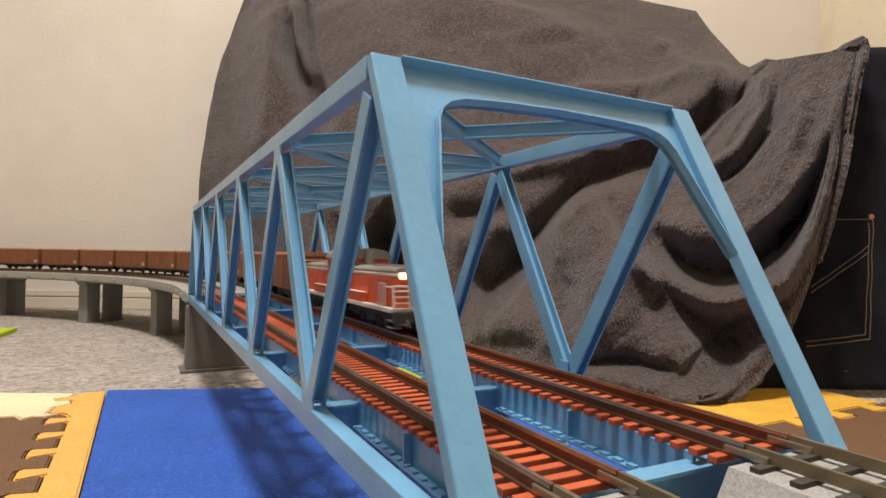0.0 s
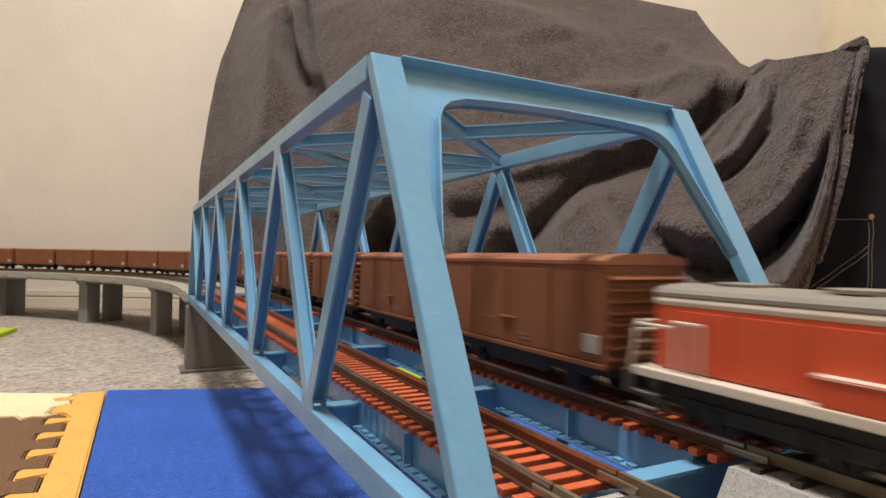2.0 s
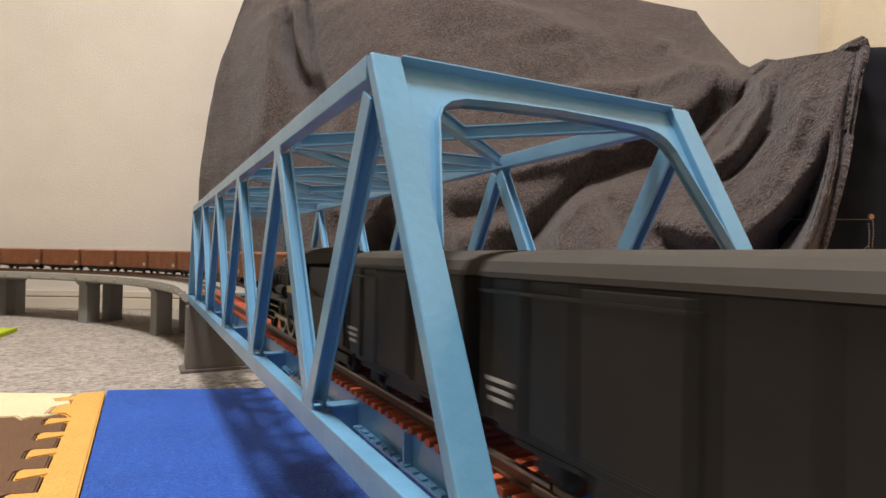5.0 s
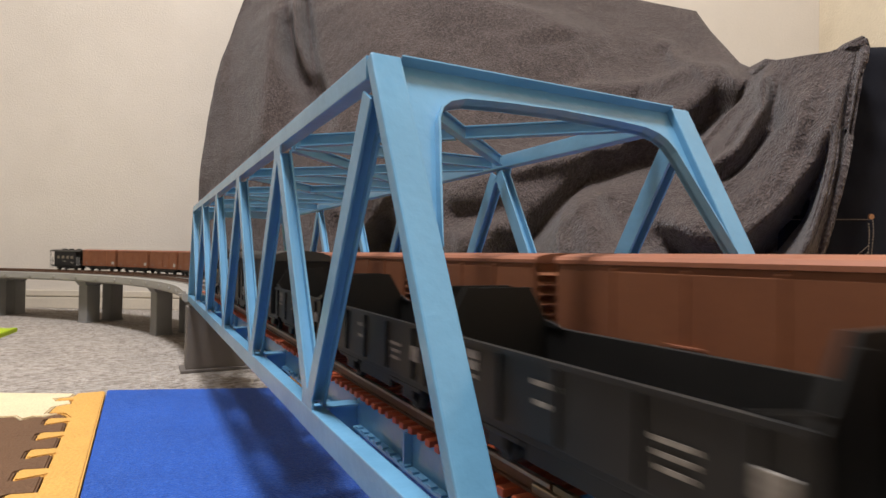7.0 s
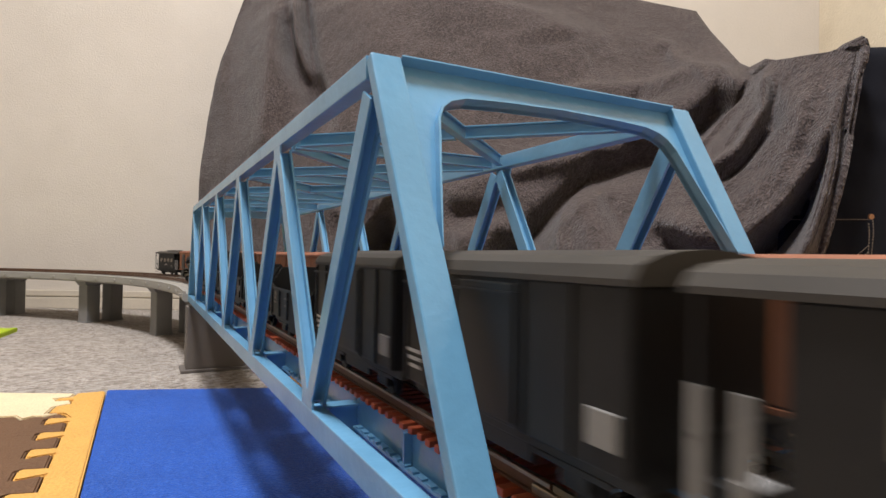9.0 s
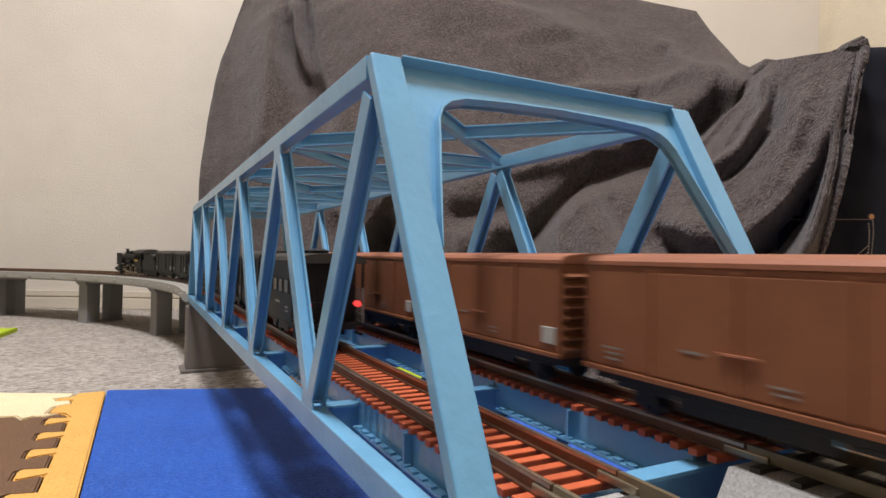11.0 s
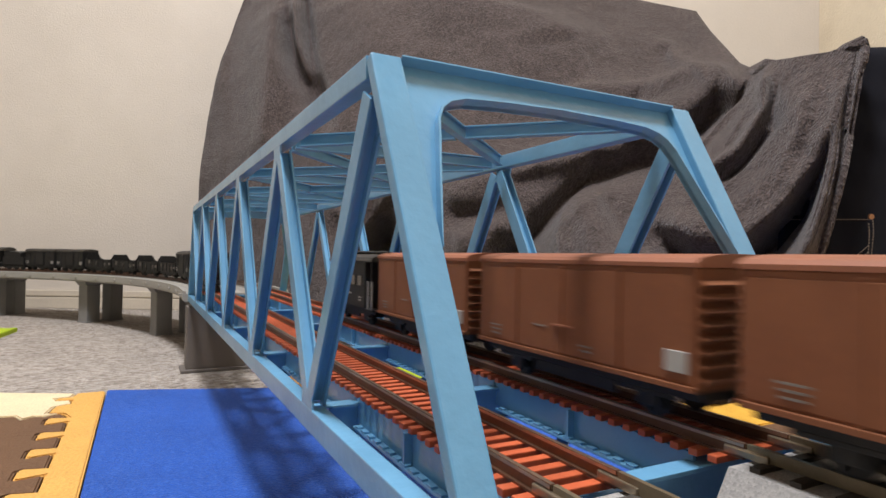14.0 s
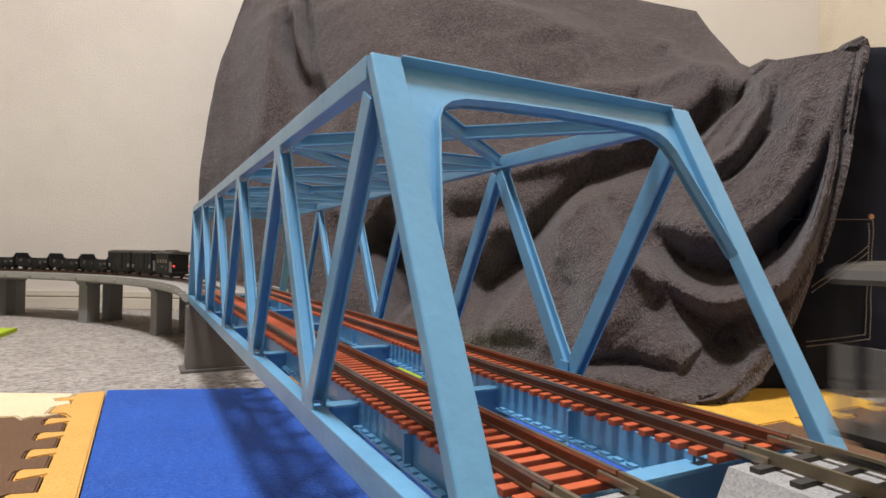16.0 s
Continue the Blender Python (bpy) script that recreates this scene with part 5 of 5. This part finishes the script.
def steam():
    """Tender engine without its tender; chimney towards +y."""
    ob = new("steam_locomotive")
    tagged(ob, "black steam locomotive with smoke deflectors and steel rods", "locomotive", "black freight train")
    bm = bmesh.new()
    box(bm, -0.0062, 0.0062, -0.055, 0.056, 0.0060, 0.0145, 0.0005)
    part("frame", bm, SOOT, ob)
    bm = bmesh.new()
    cyl(bm, (0, -0.022, 0.0305), (0, 0.034, 0.0305), 0.0098, 28)
    box(bm, -0.0082, 0.0082, -0.030, -0.004, 0.0150, 0.0300, 0.002)
    for y in (-0.012, 0.001, 0.014, 0.026):
        cyl(bm, (0, y - 0.0006, 0.0305), (0, y + 0.0006, 0.0305), 0.0101, 28)
    part("boiler", bm, BLACK, ob)
    bm = bmesh.new()
    cyl(bm, (0, 0.034, 0.0305), (0, 0.050, 0.0305), 0.0104, 28)
    cyl(bm, (0, 0.050, 0.0305), (0, 0.0518, 0.0305), 0.0085, 28, 0.006)
    box(bm, -0.007, 0.007, 0.036, 0.048, 0.0140, 0.024, 0.001)
    part("smokebox", bm, SOOT, ob)
    bm = bmesh.new()
    cyl(bm, (0, 0.0425, 0.0395), (0, 0.0425, 0.0495), 0.0029, 18, 0.0027)
    cyl(bm, (0, 0.0425, 0.0490), (0, 0.0425, 0.0505), 0.0036, 18)
    part("chimney", bm, SOOT, ob)
    for y, r, h in ((0.0245, 0.0046, 0.0465), (0.008, 0.0052, 0.0468)):
        bm = bmesh.new()
        cyl(bm, (0, y, 0.0380), (0, y, h - 0.0015), r, 20)
        cyl(bm, (0, y, h - 0.0015), (0, y, h), r, 20, r * 0.6)
        part("dome", bm, BLACK, ob)
    bm = bmesh.new()
    cyl(bm, (0, -0.008, 0.0400), (0, -0.008, 0.0440), 0.0012, 10)
    cyl(bm, (0.003, -0.012, 0.0400), (0.003, -0.012, 0.0435), 0.0009, 10)
    part("whistle", bm, STEEL, ob, "brass safety valves")
    for sx in (-1, 1):
        bm = bmesh.new()
        box(bm, sx * 0.0145 - 0.0006, sx * 0.0145 + 0.0006, 0.0330, 0.0540, 0.0205, 0.0420, 0.0004)
        part("smoke_deflector", bm, BLACK, ob)
        bm = bmesh.new()
        box(bm, min(sx * 0.008, sx * 0.0162), max(sx * 0.008, sx * 0.0162), -0.026, 0.036, 0.0195, 0.0206, 0.0002)
        box(bm, min(sx * 0.008, sx * 0.0155), max(sx * 0.008, sx * 0.0155), 0.036, 0.057, 0.0195, 0.0206, 0.0002)
        part("running_board", bm, DUSTY_LIT, ob, "dusty running board in a top-lit tone")
        bm = bmesh.new()
        cyl(bm, (sx * 0.0095, -0.020, 0.0385), (sx * 0.0095, 0.030, 0.0385), 0.0007, 6)
        cyl(bm, (sx * 0.0108, -0.018, 0.0340), (sx * 0.0108, 0.032, 0.0340), 0.0006, 6)
        cyl(bm, (sx * 0.0110, 0.004, 0.0250), (sx * 0.0110, 0.020, 0.0250), 0.0030, 12)
        part("pipework", bm, BLACK, ob)
        bm = bmesh.new()
        cyl(bm, (sx * 0.0128, 0.0345, 0.0098), (sx * 0.0128, 0.0495, 0.0098), 0.0040, 18)
        cyl(bm, (sx * 0.0128, 0.0345, 0.0160), (sx * 0.0128, 0.0495, 0.0160), 0.0026, 14)
        box(bm, sx * 0.0128 - 0.003, sx * 0.0128 + 0.003, 0.036, 0.048, 0.0085, 0.0180, 0.0006)
        part("cylinder", bm, BLACK, ob)
        bm = bmesh.new()
        box(bm, sx * 0.0140 - 0.0005, sx * 0.0140 + 0.0005, 0.020, 0.0350, 0.0115, 0.0122)
        box(bm, sx * 0.0140 - 0.0005, sx * 0.0140 + 0.0005, 0.020, 0.0350, 0.0078, 0.0084)
        box(bm, sx * 0.0135 - 0.0005, sx * 0.0135 + 0.0005, 0.012, 0.0340, 0.0150, 0.0158)
        part("slide_bar", bm, STEEL, ob, "steel slide bars")
    bm = bmesh.new()
    box(bm, -0.0158, 0.0158, 0.0560, 0.0590, 0.0080, 0.0145, 0.0005)
    box(bm, -0.010, 0.010, 0.0480, 0.0575, 0.0140, 0.0200, 0.0008)
    box(bm, -0.0018, 0.0018, 0.0590, 0.0640, 0.0075, 0.0105, 0.0005)
    part("buffer_beam", bm, BLACK, ob)
    bm = bmesh.new()
    cyl(bm, (0, 0.0515, 0.0415), (0, 0.0545, 0.0415), 0.0022, 14)
    part("headlamp", bm, STEEL, ob, "unlit headlamp")
    # cab with open side windows
    W = 0.0168
    bm = bmesh.new()
    for sx in (-1, 1):
        x0, x1 = min(sx * W, sx * (W - 0.0009)), max(sx * W, sx * (W - 0.0009))
        box(bm, x0, x1, -0.0480, -0.0235, 0.0150, 0.0300, 0.0002)
        box(bm, x0, x1, -0.0480, -0.0450, 0.0300, 0.0400)
        box(bm, x0, x1, -0.0372, -0.0345, 0.0300, 0.0400)
        box(bm, x0, x1, -0.0262, -0.0235, 0.0300, 0.0400)
        box(bm, x0, x1, -0.0480, -0.0235, 0.0385, 0.0420)
    box(bm, -W, W, -0.0245, -0.0235, 0.0150, 0.0420)
    cab = part("cab", bm, BLACK, ob)
    bm = bmesh.new()
    roofed(bm, W + 0.0008, 0.0165, 0.0415, 0.0424, 0.0072, 12)
    bmesh.ops.translate(bm, verts=bm.verts, vec=(0, -0.0385, 0))
    part("cab_roof", bm, DUSTY_LIT, cab, "dusty black arched cab roof in a top-lit tone")
    for sx in (-1, 1):
        bm = bmesh.new()
        box(bm, min(sx * W, sx * (W + 0.0004)), max(sx * W, sx * (W + 0.0004)), -0.0357, -0.0245, 0.0262, 0.0297, 0.0001)
        part("number_plate", bm, BRASS, cab, "blank brass plate")
        bm = bmesh.new()
        box(bm, sx * 0.014 - 0.0012, sx * 0.014 + 0.0012, -0.047, -0.036, 0.0045, 0.0150, 0.0004)
        part("cab_step", bm, BLACK, ob)
    # driving wheels, spoked, with crank pins
    for y in (-0.0235, -0.0025, 0.0185):
        r = 0.0096
        bm = bmesh.new()
        for sx in (-1, 1):
            x0, x1 = sx * 0.0082, sx * 0.0098
            n = 28
            for k in range(n):
                a0, a1 = 2 * math.pi * k / n, 2 * math.pi * (k + 1) / n
                quad = [(math.cos(a) * rr, math.sin(a) * rr) for a, rr in ((a0, r), (a1, r), (a1, r * 0.82), (a0, r * 0.82))]
                prism(bm, quad, 0, min(x0, x1), max(x0, x1), 1)
            for k in range(12):
                a = 2 * math.pi * k / 12
                beam(bm, (sx * 0.009, 0, 0), (sx * 0.009, math.cos(a) * r * 0.83, math.sin(a) * r * 0.83), 0.0009, 0.0010, bevel=0)
            cyl(bm, (x0, 0, 0), (x1 + sx * 0.0006, 0, 0), r * 0.24, 12)
            cyl(bm, (x0, 0, -0.0050), (x1 + sx * 0.0030, 0, -0.0050), 0.0012, 10, None, 1)
        cyl(bm, (-0.0082, 0, 0), (0.0082, 0, 0), 0.0014, 8)
        w = part("driving_wheel", bm, [SOOT, STEEL], ob, "spoked driving wheel with steel tyre")
        w.location = (0, y, r)
        w["r"] = r
    for sx in (-1, 1):
        bm = bmesh.new()
        x = sx * 0.0112
        box(bm, x - 0.0005, x + 0.0005, -0.0235, 0.0185, -0.0008, 0.0008, 0.0002)
        for y in (-0.0235, -0.0025, 0.0185):
            cyl(bm, (x - 0.0007, y, 0), (x + 0.0007, y, 0), 0.0017, 12)
        rod = part("side_rod", bm, STEEL, ob, "steel side rod")
        rod["rod"] = 1
        bm = bmesh.new()
        x = sx * 0.0124
        box(bm, x - 0.0005, x + 0.0005, 0.0, 0.0300, -0.0010, 0.0010, 0.0002)
        cyl(bm, (x - 0.0007, 0, 0), (x + 0.0007, 0, 0), 0.0021, 12)
        cyl(bm, (x - 0.0007, 0.030, 0), (x + 0.0007, 0.030, 0), 0.0017, 12)
        rod = part("main_rod", bm, STEEL, ob, "steel main rod")
        rod["rod"] = 2
    wheelset(ob, 0.0470, 0.0054, name="pilot_wheelset")
    return ob


def tender():
    ob = new("tender")
    tagged(ob, "black coal tender with curved side cut", "tender", "black freight train")
    W, H = 0.0162, 0.0290
    for sx in (-1, 1):
        bm = bmesh.new()
        x0, x1 = min(sx * W, sx * (W - 0.0012)), max(sx * W, sx * (W - 0.0012))
        prism(bm, [(-H, 0.0120), (H, 0.0120), (H, 0.0310), (0.019, 0.0310), (0.012, 0.0290), (-H, 0.0290)], 0, x0, x1)
        part("side_plate", bm, BLACK, ob)
        bm = bmesh.new()
        x0, x1 = min(sx * 0.0135, sx * 0.0145), max(sx * 0.0135, sx * 0.0145)
        prism(bm, [(-0.019, 0.0290), (0.027, 0.0290), (0.027, 0.0420), (-0.011, 0.0420), (-0.019, 0.0370)], 0, x0, x1)
        part("bunker_side", bm, BLACK, ob)
    bm = bmesh.new()
    box(bm, -W + 0.0012, W - 0.0012, -H, H, 0.0120, 0.0288, 0.0003)
    box(bm, -0.0135, 0.0135, -0.0200, -0.0190, 0.0288, 0.0370)
    box(bm, -0.0135, 0.0135, 0.0260, 0.0270, 0.0288, 0.0420)
    part("tank", bm, BLACK, ob)
    bm = bmesh.new()
    res = bmesh.ops.create_grid(bm, x_segments=12, y_segments=20, size=1)
    rng = random.Random(3)
    for v in res["verts"]:
        v.co = Vector((v.co.x * 0.0134, 0.004 + v.co.y * 0.0225, 0.0385 + 0.0045 * (1 - v.co.x ** 2) + rng.uniform(-0.0008, 0.0008)))
    part("coal_load", bm, COAL, ob, "heap of black coal")
    bm = bmesh.new()
    for sx in (-1, 1):
        cyl(bm, (sx * 0.010, -H - 0.0012, 0.013), (sx * 0.010, -H - 0.0012, 0.030), 0.0005, 6)
        for k in range(4):
            cyl(bm, (sx * 0.010 - 0.003, -H - 0.0012, 0.015 + 0.004 * k), (sx * 0.010 + 0.003, -H - 0.0012, 0.015 + 0.004 * k), 0.0004, 6)
    part("ladder", bm, BLACK, ob)
    bm = bmesh.new()
    box(bm, -0.012, 0.012, -H, H, 0.0075, 0.0120, 0.0004)
    for sx in (-1, 1):
        box(bm, sx * 0.0125 - 0.001, sx * 0.0125 + 0.001, -0.027, 0.027, 0.0040, 0.0080, 0.0004)
    box(bm, -0.0018, 0.0018, -H - 0.006, -H, 0.0075, 0.0105, 0.0004)
    part("underframe", bm, SOOT, ob)
    for y in (-0.019, 0.0, 0.019):
        wheelset(ob, y)
    return ob


def squat(ob, k):
    """Lower the body of a vehicle over its wheels."""
    for p in ob.children_recursive:
        if "r" not in p and "rod" not in p:
            p.data.transform(Matrix.Scale(k, 4, (0, 0, 1)))
    return ob


# ---- trains: (vehicle, place of its middle behind the reference end) ----
BROWN_TRAIN, BLACK_TRAIN = [], []
ref = squat(brown_boxcar(), 0.955)
BROWN_TRAIN.append((ref, 0.053))
for k in range(1, 20):
    BROWN_TRAIN.append((copy_thing(ref, pose(0, 0, 0)), 0.053 + 0.118 * k))
van = squat(brake_van(0, 0.0440, 0.0315), 0.94)
tagged(van, "black two-axle brake van behind the brown wagons", "brake van", "brown freight train")
BROWN_TRAIN.append((van, 0.118 * 20 + 0.045))
BROWN_TRAIN.append((diesel(), -0.119))
ref = squat(black_boxcar(), 0.935)
for k, off in enumerate((0.0, 0.094, 0.588, 0.682)):
    BLACK_TRAIN.append((ref if k == 0 else copy_thing(ref, pose(0, 0, 0)), -off - 0.0425))
ref = squat(gondola(), 0.935)
for k in range(4):
    BLACK_TRAIN.append((ref if k == 0 else copy_thing(ref, pose(0, 0, 0)), -0.188 - 0.100 * k - 0.0455))
van = squat(brake_van(-1), 0.94)
tagged(van, "black two-axle brake van with red tail lamps", "brake van", "black freight train")
BLACK_TRAIN.append((van, -0.776 - 0.048))
BLACK_TRAIN.append((squat(tender(), 0.94), 0.0355))
BLACK_TRAIN.append((squat(steam(), 0.985), 0.1215))

# reference ends along the track, metres, at seconds
BROWN_T = [(0.0, 0.447), (0.5, 0.346), (1.0, 0.250), (1.8, 0.0891), (2.4, -0.0309), (3.0, -0.141), (6.5, -0.7707), (7.1, -0.8767), (7.7, -0.982), (11.3, -1.6362), (12.5, -1.8530), (13.7, -2.0570), (14.9, -2.2590), (15.5, -2.366), (16.0, -2.4660)]
BLACK_T = [(0.0, -0.682), (3.0, -0.2060), (3.2, -0.1732), (4.0, -0.0415), (4.2, -0.0086), (6.7, 0.3835), (7.9, 0.576), (9.2, 0.778), (12.6, 1.316), (13.2, 1.412), (16.0, 1.855)]


def at_time(keys, t):
    return float(np.interp(t, [k[0] for k in keys], [k[1] for k in keys]))


def smooth_at(keys, t):
    """The same, evened out over half a second."""
    if 0.5 < t < SECONDS - 0.5:
        return sum(at_time(keys, t + d) for d in (-0.3, -0.15, 0, 0.15, 0.3)) / 5
    return at_time(keys, t)


def car_pose(s, x0):
    a, _ = on_track(s - 0.03, x0)
    b, _ = on_track(s + 0.03, x0)
    d = b - a
    c = (a + b) / 2
    return pose(c.x, c.y, RAIL_Z + climb(s), math.degrees(math.atan(CLIMB)) if s > CLIMB_FROM else 0, 0, math.degrees(math.atan2(-d.x, d.y)))


def motions():
    for train, keys, x0 in ((BROWN_TRAIN, BROWN_T, X_FAR), (BLACK_TRAIN, BLACK_T, X_NEAR)):
        times = [k * 0.25 for k in range(int(SECONDS / 0.25) + 1)]
        fine = [k / 30 for k in range(int(SECONDS * 30) + 1)]
        start = smooth_at(keys, 0.0)
        for vehicle, off in train:
            walk(vehicle, [(t, car_pose(smooth_at(keys, t) + off, x0)) for t in times])
            for p in vehicle.children:
                if "r" in p:
                    r, loc = p["r"], p.location.copy()
                    walk(p, [(t, Matrix.Translation(loc) @ Matrix.Rotation(-(smooth_at(keys, t) - start) / r, 4, "X")) for t in fine])
                elif "rod" in p:
                    rows = []
                    for t in fine:
                        a = (smooth_at(keys, t) - start) / 0.0096
                        # crank pin below the axle at the start
                        cy, cz = -0.0050 * math.sin(a), -0.0050 * math.cos(a)
                        if p["rod"] == 1:
                            rows.append((t, Matrix.Translation((0, cy, 0.0096 + cz))))
                        else:
                            rows.append((t, Matrix.Translation((0, -0.0025 + cy, 0.0096 + cz)) @ Matrix.Rotation(-math.asin(cz / 0.030), 4, "X")))
                    walk(p, rows)


motions()
